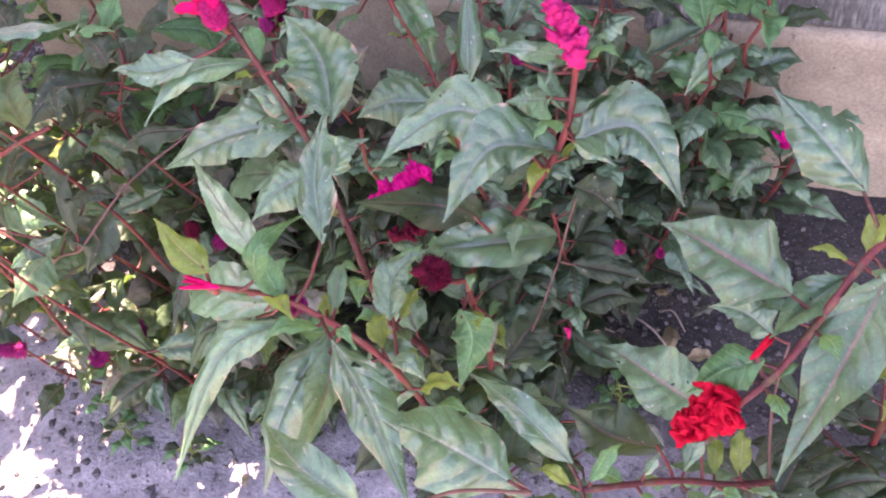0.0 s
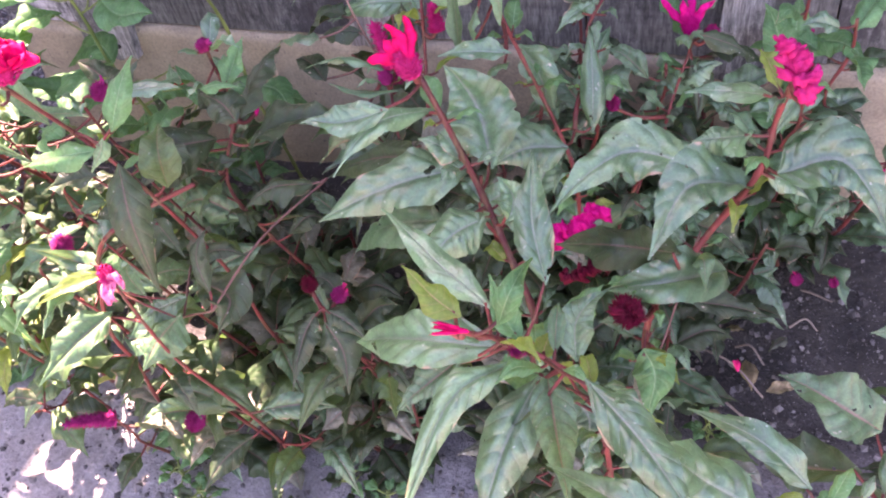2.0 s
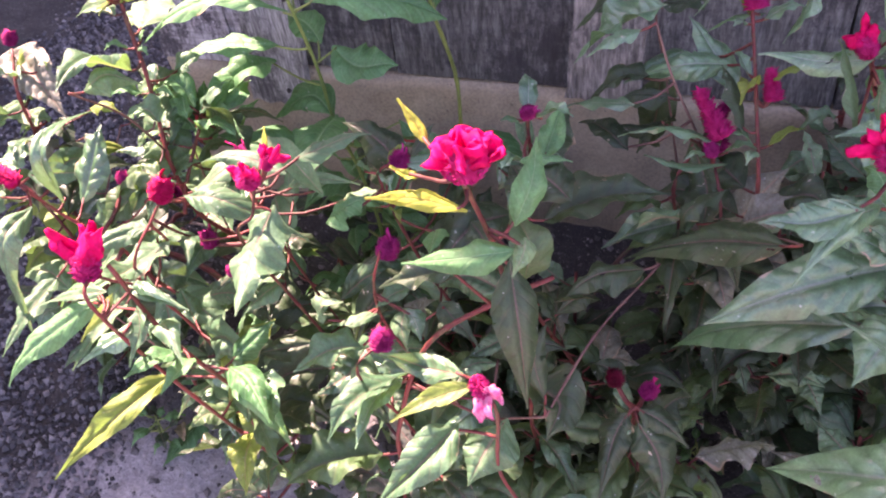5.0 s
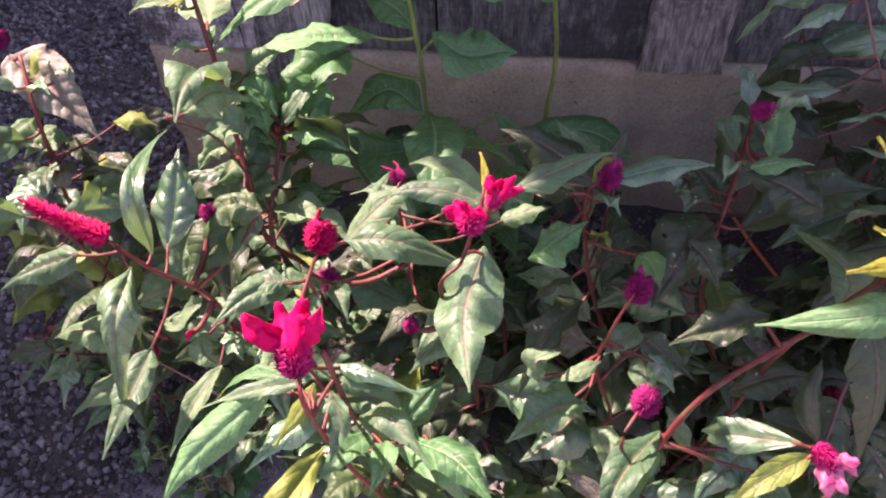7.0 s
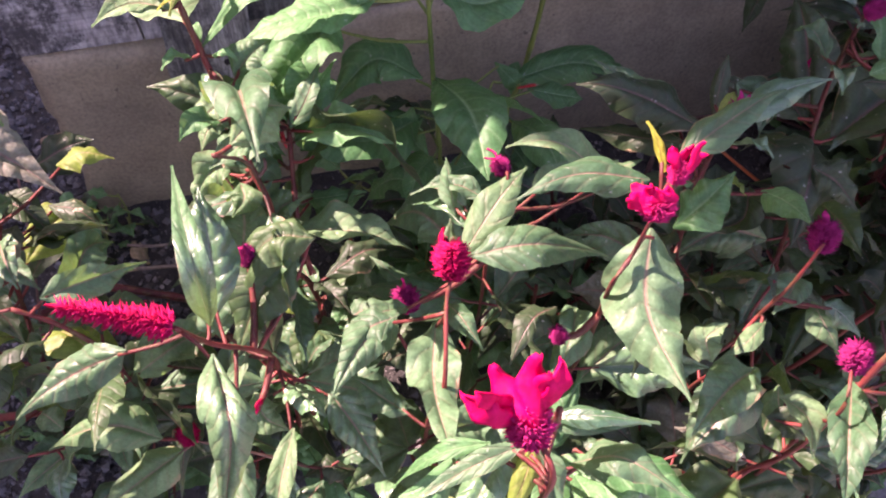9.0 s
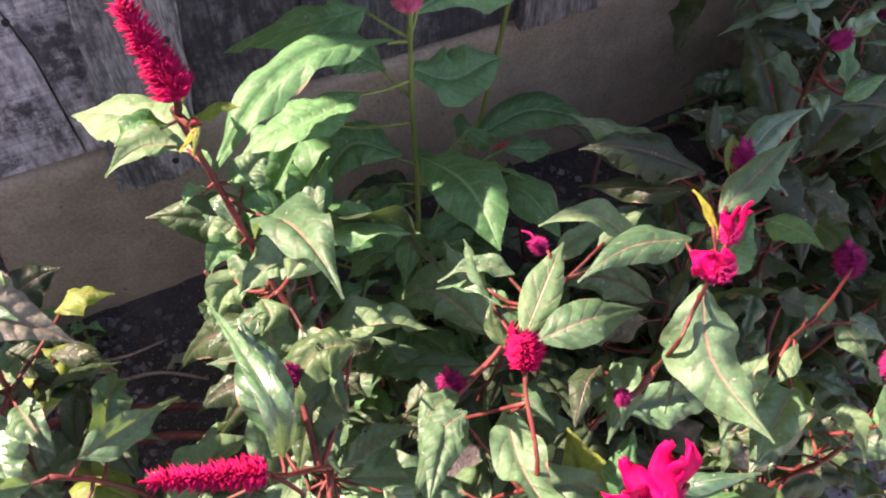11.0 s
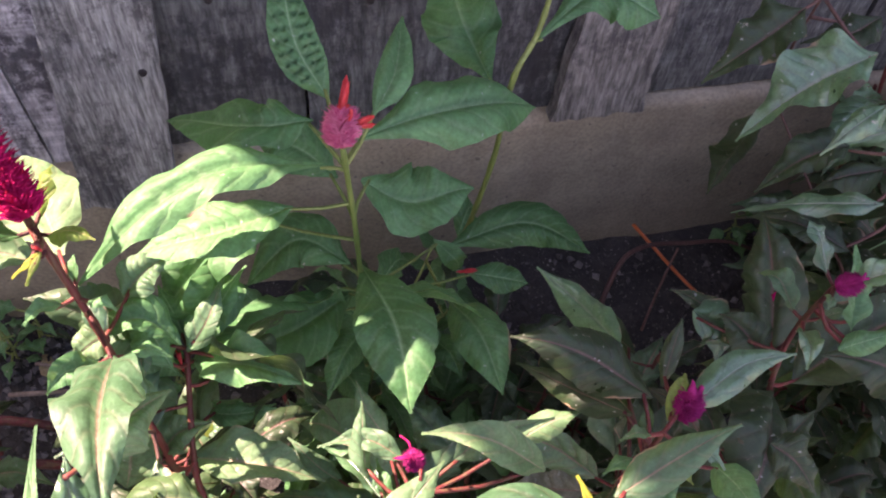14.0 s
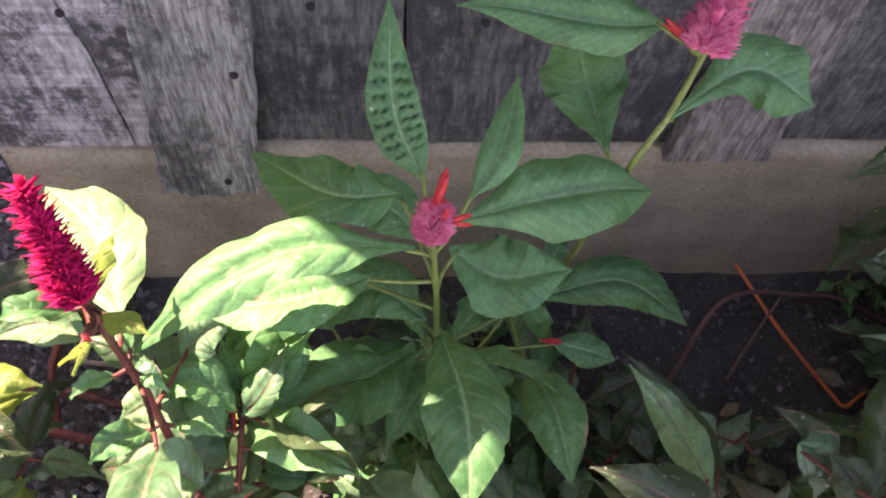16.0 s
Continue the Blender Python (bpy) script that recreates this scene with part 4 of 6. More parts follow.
leaf(p, (-0.127, -0.232, 0.638), (-0.143, -0.200, 0.661), (-0.145, -0.146, 0.690), 0.030, -4, 'fresh', widest=0.42, pitted=True)
leaf(p, (-0.115, -0.244, 0.610), (-0.057, -0.226, 0.610), (0.024, -0.194, 0.582), 0.054, 17, 'fresh', widest=0.62)
leaf(p, (-0.111, -0.236, 0.457), (-0.097, -0.308, 0.487), (-0.096, -0.371, 0.480), 0.058, 4, 'fresh', widest=0.50)
leaf(p, (-0.137, -0.224, 0.612), (-0.181, -0.221, 0.611), (-0.239, -0.148, 0.552), 0.046, 0, 'fresh', widest=0.46)
leaf(p, (-0.107, -0.219, 0.540), (-0.072, -0.234, 0.528), (-0.026, -0.230, 0.537), 0.055, 16, 'fresh', widest=0.46)
leaf(p, (-0.025, -0.176, 0.379), (0.053, -0.156, 0.372), (0.103, -0.199, 0.376), 0.045, 16, 'fresh', widest=0.46)
leaf(p, (-0.037, -0.240, 0.391), (-0.024, -0.288, 0.416), (-0.016, -0.339, 0.409), 0.045, 9, 'fresh', widest=0.46)
leaf(p, (-0.117, -0.223, 0.399), (-0.175, -0.264, 0.418), (-0.234, -0.304, 0.468), 0.067, -12, 'fresh', widest=0.50)
leaf(p, (-0.123, -0.213, 0.538), (-0.147, -0.191, 0.549), (-0.178, -0.177, 0.554), 0.040, -18, 'fresh', widest=0.50)
leaf(p, (-0.119, -0.228, 0.449), (-0.157, -0.205, 0.459), (-0.201, -0.226, 0.437), 0.047, -19, 'fresh', widest=0.46)
flower(p, 'globe', (-0.125, -0.271, 0.638), (-0.121, -0.257, 0.655), 0.021, 'pinkcoral')
flower(p, 'tongue', (-0.033, -0.235, 0.427), (-0.018, -0.240, 0.432), 0.008, 'coral')
flower(p, 'tongue', (-0.124, -0.261, 0.644), (-0.120, -0.243, 0.665), 0.018, 'coral')
flower(p, 'tongue', (-0.118, -0.263, 0.644), (-0.103, -0.264, 0.650), 0.010, 'coral')
leaf(p, (-0.192, -0.203, 0.503), (-0.221, -0.240, 0.503), (-0.260, -0.277, 0.486), 0.064, 0, 'fresh')
undergrowth(p, high=0.42, every=0.022, young=False)

p = plant('tall green-stemmed celosia with a pale pink head by the wall')
stem(p, [(0.004, -0.070, 0.090), (0.005, -0.190, 0.593), (0.025, -0.171, 0.619), (0.036, -0.159, 0.664)], 0.0029, 0.0018, 'green')
leaf(p, (0.017, -0.137, 0.659), (-0.026, -0.134, 0.658), (-0.105, -0.117, 0.662), 0.039, -25, 'fresh', widest=0.46)
leaf(p, (-0.000, -0.161, 0.562), (-0.009, -0.103, 0.571), (-0.034, -0.117, 0.649), 0.063, -21, 'fresh', widest=0.56)
leaf(p, (0.024, -0.169, 0.609), (0.080, -0.140, 0.625), (0.123, -0.157, 0.611), 0.055, 21, 'fresh', widest=0.64)
flower(p, 'spike', (0.031, -0.163, 0.666), (0.046, -0.141, 0.695), 0.031, 'pink')
flower(p, 'tongue', (0.026, -0.159, 0.668), (0.008, -0.154, 0.677), 0.011, 'coral')
undergrowth(p, young=False)

p = plant('red-stemmed celosia with a tall crimson spike beside the wall end')
stem(p, [(-0.249, -0.245, 0.080), (-0.262, -0.363, 0.465), (-0.270, -0.348, 0.501), (-0.281, -0.324, 0.562), (-0.289, -0.313, 0.605), (-0.296, -0.302, 0.642)], 0.0031, 0.0020, 'red')
stem(p, [(-0.240, -0.398, 0.424), (-0.245, -0.372, 0.445), (-0.239, -0.311, 0.497)], 0.0026, 0.0018, 'red')
leaf(p, (-0.264, -0.362, 0.589), (-0.258, -0.420, 0.640), (-0.252, -0.480, 0.660), 0.042, 0, 'sage')
leaf(p, (-0.298, -0.262, 0.519), (-0.270, -0.304, 0.515), (-0.265, -0.336, 0.510), 0.046, -10, 'sage')
leaf(p, (-0.214, -0.242, 0.496), (-0.222, -0.286, 0.508), (-0.260, -0.289, 0.485), 0.041, -30, 'fresh')
leaf(p, (-0.309, -0.265, 0.413), (-0.306, -0.263, 0.368), (-0.297, -0.300, 0.351), 0.039, 3, 'sage')
leaf(p, (-0.235, -0.318, 0.508), (-0.225, -0.296, 0.502), (-0.208, -0.280, 0.529), 0.025, 10, 'fresh')
leaf(p, (-0.270, -0.430, 0.611), (-0.248, -0.417, 0.624), (-0.232, -0.392, 0.597), 0.036, 18, 'pale')
leaf(p, (-0.237, -0.313, 0.484), (-0.197, -0.341, 0.517), (-0.159, -0.360, 0.513), 0.035, 8, 'fresh')
leaf(p, (-0.292, -0.293, 0.594), (-0.318, -0.232, 0.582), (-0.363, -0.182, 0.565), 0.056, 0, 'pale', widest=0.48)
leaf(p, (-0.296, -0.318, 0.625), (-0.320, -0.310, 0.628), (-0.348, -0.316, 0.623), 0.024, -14, 'pale')
leaf(p, (-0.246, -0.315, 0.490), (-0.268, -0.296, 0.495), (-0.283, -0.267, 0.511), 0.042, -2, 'fresh')
leaf(p, (-0.278, -0.317, 0.543), (-0.292, -0.322, 0.537), (-0.305, -0.328, 0.530), 0.024, -21, 'pale')
leaf(p, (-0.234, -0.314, 0.419), (-0.214, -0.329, 0.415), (-0.188, -0.325, 0.423), 0.024, 14, 'fresh')
leaf(p, (-0.271, -0.290, 0.538), (-0.256, -0.280, 0.548), (-0.237, -0.274, 0.556), 0.029, 22, 'sage')
leaf(p, (-0.266, -0.362, 0.448), (-0.253, -0.353, 0.458), (-0.230, -0.352, 0.465), 0.028, 19, 'pale')
leaf(p, (-0.286, -0.330, 0.649), (-0.293, -0.334, 0.646), (-0.302, -0.338, 0.642), 0.005, -20, 'yellow')
leaf(p, (-0.286, -0.331, 0.649), (-0.291, -0.337, 0.645), (-0.295, -0.343, 0.640), 0.004, -17, 'lime')
leaf(p, (-0.281, -0.334, 0.476), (-0.284, -0.326, 0.481), (-0.287, -0.318, 0.487), 0.005, 1, 'yellow')
leaf(p, (-0.292, -0.329, 0.478), (-0.296, -0.328, 0.479), (-0.301, -0.325, 0.479), 0.004, -10, 'yellow')
leaf(p, (-0.280, -0.333, 0.476), (-0.287, -0.323, 0.484), (-0.292, -0.315, 0.489), 0.007, -8, 'yellow')
leaf(p, (-0.250, -0.291, 0.435), (-0.277, -0.263, 0.450), (-0.287, -0.236, 0.467), 0.032, -4, 'fresh')
leaf(p, (-0.281, -0.323, 0.482), (-0.304, -0.326, 0.477), (-0.320, -0.343, 0.463), 0.030, -17, 'pale')
leaf(p, (-0.277, -0.317, 0.487), (-0.271, -0.340, 0.472), (-0.289, -0.369, 0.450), 0.040, -8, 'sage')
leaf(p, (-0.282, -0.298, 0.499), (-0.297, -0.296, 0.498), (-0.308, -0.310, 0.487), 0.024, -18, 'pale')
leaf(p, (-0.236, -0.275, 0.448), (-0.219, -0.260, 0.461), (-0.206, -0.241, 0.476), 0.024, 13, 'fresh')
flower(p, 'spike', (-0.291, -0.313, 0.660), (-0.304, -0.284, 0.711), 0.025, 'red')
flower(p, 'tongue', (-0.243, -0.323, 0.489), (-0.246, -0.314, 0.498), 0.006, 'coral')
flower(p, 'globe', (-0.292, -0.340, 0.390), (-0.299, -0.330, 0.402), 0.015, 'magenta')
flower(p, 'tongue', (-0.285, -0.330, 0.650), (-0.288, -0.328, 0.653), 0.004, 'coral')
flower(p, 'tongue', (-0.286, -0.333, 0.476), (-0.279, -0.332, 0.480), 0.004, 'coral')
leaf(p, (-0.240, -0.317, 0.513), (-0.264, -0.306, 0.536), (-0.304, -0.318, 0.523), 0.029, 0, 'fresh')
leaf(p, (-0.282, -0.297, 0.502), (-0.262, -0.312, 0.498), (-0.245, -0.323, 0.481), 0.040, 0, 'fresh')
leaf(p, (-0.290, -0.380, 0.443), (-0.283, -0.365, 0.465), (-0.286, -0.339, 0.479), 0.038, 0, 'pale')
leaf(p, (-0.238, -0.303, 0.486), (-0.217, -0.289, 0.507), (-0.194, -0.264, 0.521), 0.024, 0, 'fresh')
leaf(p, (-0.241, -0.299, 0.489), (-0.245, -0.288, 0.506), (-0.254, -0.268, 0.515), 0.024, 0, 'fresh')
leaf(p, (-0.238, -0.317, 0.503), (-0.221, -0.305, 0.522), (-0.208, -0.280, 0.534), 0.021, 0, 'sage')
leaf(p, (-0.247, -0.329, 0.504), (-0.259, -0.307, 0.523), (-0.278, -0.287, 0.524), 0.030, 0, 'fresh')
leaf(p, (-0.252, -0.366, 0.528), (-0.269, -0.361, 0.540), (-0.296, -0.368, 0.528), 0.035, 0, 'sage')
leaf(p, (-0.281, -0.347, 0.485), (-0.279, -0.364, 0.487), (-0.290, -0.372, 0.478), 0.027, 0, 'pale')
leaf(p, (-0.236, -0.330, 0.434), (-0.214, -0.338, 0.442), (-0.187, -0.337, 0.442), 0.020, 0, 'fresh')
undergrowth(p, high=0.5, every=0.034, sunny=True)

p = plant('sunlit celosia with rose crests and long pale leaves')
stem(p, [(-0.034, -0.422, 0.100), (-0.067, -0.538, 0.555), (-0.053, -0.530, 0.576), (-0.044, -0.526, 0.611)], 0.0019, 0.0012, 'red')
stem(p, [(-0.184, -0.444, 0.080), (-0.172, -0.563, 0.516), (-0.162, -0.525, 0.552), (-0.155, -0.512, 0.563)], 0.0019, 0.0012, 'red')
stem(p, [(-0.097, -0.538, 0.100), (-0.137, -0.652, 0.579), (-0.142, -0.633, 0.594)], 0.0021, 0.0014, 'red')
stem(p, [(-0.098, -0.333, 0.100), (-0.108, -0.453, 0.558), (-0.105, -0.442, 0.565)], 0.0016, 0.0010, 'red')
leaf(p, (-0.166, -0.510, 0.509), (-0.177, -0.560, 0.518), (-0.179, -0.628, 0.555), 0.033, -3, 'sage')
leaf(p, (-0.189, -0.494, 0.497), (-0.214, -0.520, 0.514), (-0.238, -0.551, 0.512), 0.029, -17, 'sage')
leaf(p, (-0.038, -0.517, 0.579), (-0.049, -0.556, 0.553), (-0.041, -0.611, 0.541), 0.049, 7, 'sage')
leaf(p, (-0.033, -0.493, 0.594), (-0.073, -0.488, 0.604), (-0.114, -0.493, 0.603), 0.026, -14, 'sage')
leaf(p, (-0.020, -0.495, 0.614), (0.011, -0.486, 0.627), (0.047, -0.477, 0.642), 0.023, 10, 'sage')
leaf(p, (-0.143, -0.498, 0.556), (-0.102, -0.500, 0.560), (-0.039, -0.478, 0.503), 0.031, 14, 'sage')
leaf(p, (-0.145, -0.489, 0.543), (-0.118, -0.467, 0.563), (-0.092, -0.444, 0.567), 0.026, 9, 'pale')
leaf(p, (-0.030, -0.447, 0.530), (-0.066, -0.440, 0.575), (-0.102, -0.427, 0.575), 0.023, -19, 'pale')
leaf(p, (-0.034, -0.411, 0.488), (-0.012, -0.405, 0.498), (0.011, -0.403, 0.504), 0.020, 13, 'pale')
leaf(p, (-0.057, -0.510, 0.472), (-0.076, -0.521, 0.462), (-0.095, -0.538, 0.447), 0.025, -11, 'sage')
leaf(p, (-0.144, -0.626, 0.565), (-0.173, -0.630, 0.559), (-0.213, -0.640, 0.548), 0.013, -15, 'sage')
leaf(p, (-0.130, -0.618, 0.565), (-0.103, -0.622, 0.564), (-0.069, -0.627, 0.563), 0.012, 16, 'sage')
leaf(p, (-0.138, -0.627, 0.565), (-0.147, -0.641, 0.553), (-0.162, -0.658, 0.538), 0.014, -7, 'lime')
leaf(p, (-0.133, -0.614, 0.536), (-0.126, -0.632, 0.523), (-0.132, -0.653, 0.505), 0.018, 4, 'sage')
leaf(p, (-0.109, -0.415, 0.502), (-0.130, -0.400, 0.507), (-0.161, -0.396, 0.502), 0.016, -14, 'sage')
leaf(p, (-0.112, -0.375, 0.439), (-0.124, -0.355, 0.450), (-0.129, -0.334, 0.462), 0.019, -7, 'pale')
leaf(p, (-0.145, -0.345, 0.286), (-0.166, -0.327, 0.293), (-0.188, -0.300, 0.305), 0.020, -8, 'sage')
leaf(p, (-0.142, -0.466, 0.499), (-0.144, -0.450, 0.509), (-0.140, -0.438, 0.518), 0.013, 0, 'dull')
leaf(p, (-0.038, -0.514, 0.625), (-0.039, -0.502, 0.635), (-0.043, -0.490, 0.644), 0.006, -13, 'yellow')
flower(p, 'flame', (-0.143, -0.638, 0.589), (-0.150, -0.612, 0.630), 0.036, 'rose')
flower(p, 'flame', (-0.046, -0.533, 0.609), (-0.047, -0.521, 0.630), 0.030, 'rose')
flower(p, 'flame', (-0.034, -0.520, 0.621), (-0.024, -0.508, 0.643), 0.018, 'rose')
flower(p, 'globe', (-0.157, -0.515, 0.561), (-0.153, -0.500, 0.586), 0.021, 'red')
flower(p, 'globe', (-0.171, -0.456, 0.441), (-0.180, -0.445, 0.458), 0.018, 'magenta')
flower(p, 'globe', (-0.106, -0.445, 0.563), (-0.118, -0.431, 0.578), 0.011, 'magenta')
flower(p, 'globe', (-0.090, -0.537, 0.499), (-0.092, -0.532, 0.507), 0.011, 'magenta')
leaf(p, (-0.077, -0.492, 0.469), (-0.098, -0.505, 0.481), (-0.120, -0.529, 0.471), 0.026, 0, 'dark')
leaf(p, (-0.064, -0.496, 0.469), (-0.074, -0.518, 0.478), (-0.089, -0.541, 0.471), 0.023, 0, 'sage')
leaf(p, (-0.156, -0.490, 0.498), (-0.150, -0.508, 0.508), (-0.140, -0.532, 0.500), 0.019, 0, 'sage')
leaf(p, (-0.176, -0.466, 0.460), (-0.200, -0.475, 0.474), (-0.219, -0.490, 0.470), 0.022, 0, 'sage')
leaf(p, (-0.159, -0.619, 0.559), (-0.185, -0.616, 0.552), (-0.214, -0.618, 0.526), 0.011, 0, 'fresh')
leaf(p, (-0.127, -0.614, 0.567), (-0.103, -0.622, 0.573), (-0.075, -0.628, 0.565), 0.013, 0, 'blue')
leaf(p, (-0.114, -0.625, 0.524), (-0.091, -0.636, 0.546), (-0.062, -0.664, 0.541), 0.025, 0, 'sage')
leaf(p, (-0.190, -0.504, 0.513), (-0.213, -0.511, 0.512), (-0.240, -0.531, 0.485), 0.028, 0, 'sage')
leaf(p, (-0.133, -0.422, 0.499), (-0.132, -0.400, 0.508), (-0.129, -0.372, 0.508), 0.018, 40, 'sage')
leaf(p, (-0.127, -0.433, 0.494), (-0.140, -0.410, 0.494), (-0.158, -0.387, 0.479), 0.016, 20, 'blue')
leaf(p, (-0.079, -0.424, 0.512), (-0.057, -0.416, 0.518), (-0.010, -0.408, 0.516), 0.019, 25, 'sage')
leaf(p, (-0.115, -0.453, 0.484), (-0.123, -0.431, 0.491), (-0.125, -0.405, 0.488), 0.015, 40, 'fresh')
undergrowth(p, low=0.12, high=0.4, every=0.045, young=False, sunny=True)

p = plant('low celosia with bristly purple heads and pale leaves')
stem(p, [(0.113, -0.429, 0.080), (0.050, -0.531, 0.459), (0.054, -0.543, 0.525), (0.065, -0.540, 0.565)], 0.0021, 0.0010, 'red')
stem(p, [(0.134, -0.523, 0.080), (0.062, -0.618, 0.500), (0.077, -0.592, 0.515)], 0.0021, 0.0010, 'red')
stem(p, [(0.030, -0.540, 0.040), (0.078, -0.600, 0.400), (0.112, -0.588, 0.510), (0.163, -0.563, 0.546), (0.209, -0.541, 0.564)], 0.0022, 0.0021, 'red')
# dark tones here stand in for dappled shade, pale and sage for sun
leaf(p, (0.031, -0.545, 0.433), (0.025, -0.574, 0.432), (-0.004, -0.592, 0.415), 0.048, -1, 'pink')
leaf(p, (0.093, -0.591, 0.474), (0.063, -0.635, 0.487), (0.049, -0.668, 0.476), 0.028, 6, 'sage')
leaf(p, (-0.072, -0.583, 0.413), (-0.046, -0.603, 0.415), (-0.023, -0.638, 0.430), 0.037, 15, 'blue')
leaf(p, (0.143, -0.574, 0.595), (0.113, -0.582, 0.588), (0.083, -0.589, 0.583), 0.028, -2, 'dark')
leaf(p, (0.060, -0.509, 0.428), (0.044, -0.512, 0.424), (0.027, -0.515, 0.420), 0.022, -14, 'dark')
leaf(p, (0.089, -0.488, 0.448), (0.105, -0.499, 0.441), (0.134, -0.517, 0.429), 0.024, 23, 'dark')
leaf(p, (0.046, -0.589, 0.438), (0.062, -0.596, 0.433), (0.075, -0.609, 0.424), 0.022, 19, 'dark')
leaf(p, (0.083, -0.548, 0.506), (0.093, -0.558, 0.503), (0.101, -0.571, 0.496), 0.019, 19, 'blue')
flower(p, 'globe', (0.067, -0.538, 0.554), (0.073, -0.524, 0.578), 0.018, 'purple')
flower(p, 'globe', (0.076, -0.599, 0.509), (0.079, -0.588, 0.527), 0.018, 'purple')
leaf(p, (0.179, -0.597, 0.443), (0.168, -0.627, 0.438), (0.158, -0.653, 0.420), 0.050, 0, 'sage')
leaf(p, (0.169, -0.573, 0.437), (0.144, -0.596, 0.437), (0.121, -0.619, 0.421), 0.036, 0, 'blue')
leaf(p, (0.209, -0.583, 0.457), (0.197, -0.567, 0.491), (0.203, -0.545, 0.516), 0.020, 0, 'dark')
leaf(p, (0.272, -0.452, 0.493), (0.236, -0.469, 0.499), (0.208, -0.488, 0.486), 0.039, 0, 'dark')
leaf(p, (0.076, -0.522, 0.504), (0.065, -0.536, 0.507), (0.052, -0.544, 0.497), 0.023, 0, 'sage')
leaf(p, (0.080, -0.542, 0.500), (0.081, -0.562, 0.498), (0.089, -0.575, 0.485), 0.021, 0, 'pale')
leaf(p, (0.051, -0.543, 0.486), (0.031, -0.556, 0.488), (0.014, -0.560, 0.482), 0.014, 0, 'pale')
leaf(p, (0.064, -0.568, 0.438), (0.058, -0.585, 0.437), (0.068, -0.598, 0.425), 0.022, 0, 'pale')
leaf(p, (0.123, -0.578, 0.431), (0.107, -0.570, 0.452), (0.102, -0.559, 0.460), 0.017, 0, 'pale')
leaf(p, (0.151, -0.535, 0.443), (0.186, -0.527, 0.459), (0.216, -0.522, 0.456), 0.032, 0, 'dark')
leaf(p, (0.043, -0.563, 0.462), (0.015, -0.577, 0.468), (-0.015, -0.597, 0.454), 0.037, 0, 'sage')
leaf(p, (0.045, -0.589, 0.469), (0.058, -0.606, 0.466), (0.060, -0.625, 0.445), 0.022, 0, 'pale')
leaf(p, (0.089, -0.595, 0.471), (0.073, -0.625, 0.473), (0.068, -0.661, 0.458), 0.026, 0, 'blue')
leaf(p, (0.006, -0.562, 0.482), (0.003, -0.552, 0.496), (0.021, -0.544, 0.497), 0.022, 0, 'pale')
undergrowth(p, low=0.13, high=0.38, every=0.045, shoots=1, young=False)

p = plant('shaded celosia with dark narrow leaves and purple heads')
stem(p, [(0.241, -0.351, 0.080), (0.144, -0.421, 0.447), (0.157, -0.386, 0.518), (0.156, -0.389, 0.594), (0.164, -0.390, 0.606)], 0.0026, 0.0015, 'red')
stem(p, [(0.110, -0.358, 0.080), (0.033, -0.450, 0.561), (0.049, -0.437, 0.573)], 0.0022, 0.0013, 'red')
leaf(p, (0.029, -0.426, 0.541), (0.003, -0.392, 0.519), (-0.022, -0.359, 0.502), 0.023, -21, 'dark')
leaf(p, (0.081, -0.453, 0.509), (0.086, -0.473, 0.520), (0.091, -0.501, 0.528), 0.026, 19, 'fresh')
leaf(p, (0.155, -0.419, 0.573), (0.174, -0.419, 0.580), (0.201, -0.416, 0.580), 0.016, 15, 'fresh')
leaf(p, (0.206, -0.449, 0.561), (0.181, -0.430, 0.567), (0.148, -0.417, 0.568), 0.038, -23, 'dark')
leaf(p, (0.040, -0.375, 0.533), (0.035, -0.322, 0.499), (0.013, -0.283, 0.495), 0.028, -14, 'blue')
leaf(p, (0.133, -0.371, 0.496), (0.136, -0.328, 0.476), (0.112, -0.309, 0.485), 0.022, -17, 'dark')
leaf(p, (0.045, -0.417, 0.541), (0.009, -0.387, 0.552), (-0.035, -0.368, 0.562), 0.039, -20, 'dark')
leaf(p, (0.068, -0.357, 0.481), (0.053, -0.298, 0.451), (0.024, -0.262, 0.467), 0.027, -19, 'dark')
leaf(p, (0.051, -0.440, 0.573), (0.096, -0.418, 0.570), (0.129, -0.417, 0.573), 0.023, 12, 'blue')
leaf(p, (0.173, -0.405, 0.566), (0.178, -0.384, 0.582), (0.183, -0.362, 0.600), 0.024, 22, 'fresh')
leaf(p, (0.112, -0.341, 0.502), (0.134, -0.351, 0.484), (0.128, -0.371, 0.469), 0.040, -4, 'blue')
leaf(p, (0.047, -0.417, 0.556), (0.058, -0.398, 0.570), (0.066, -0.385, 0.581), 0.012, -3, 'dark')
leaf(p, (0.153, -0.386, 0.493), (0.141, -0.365, 0.504), (0.127, -0.349, 0.511), 0.033, -21, 'dark')
leaf(p, (0.115, -0.452, 0.524), (0.129, -0.465, 0.519), (0.139, -0.484, 0.508), 0.031, 20, 'dark')
flower(p, 'globe', (0.047, -0.444, 0.568), (0.054, -0.432, 0.586), 0.017, 'purple')
flower(p, 'tongue', (0.171, -0.368, 0.501), (0.170, -0.349, 0.525), 0.018, 'violet')
flower(p, 'globe', (0.152, -0.394, 0.604), (0.171, -0.396, 0.616), 0.013, 'purple')
leaf(p, (0.170, -0.399, 0.483), (0.220, -0.383, 0.506), (0.285, -0.368, 0.514), 0.058, 0, 'dark')
leaf(p, (-0.007, -0.493, 0.540), (0.013, -0.489, 0.559), (0.034, -0.478, 0.568), 0.033, 0, 'fresh')
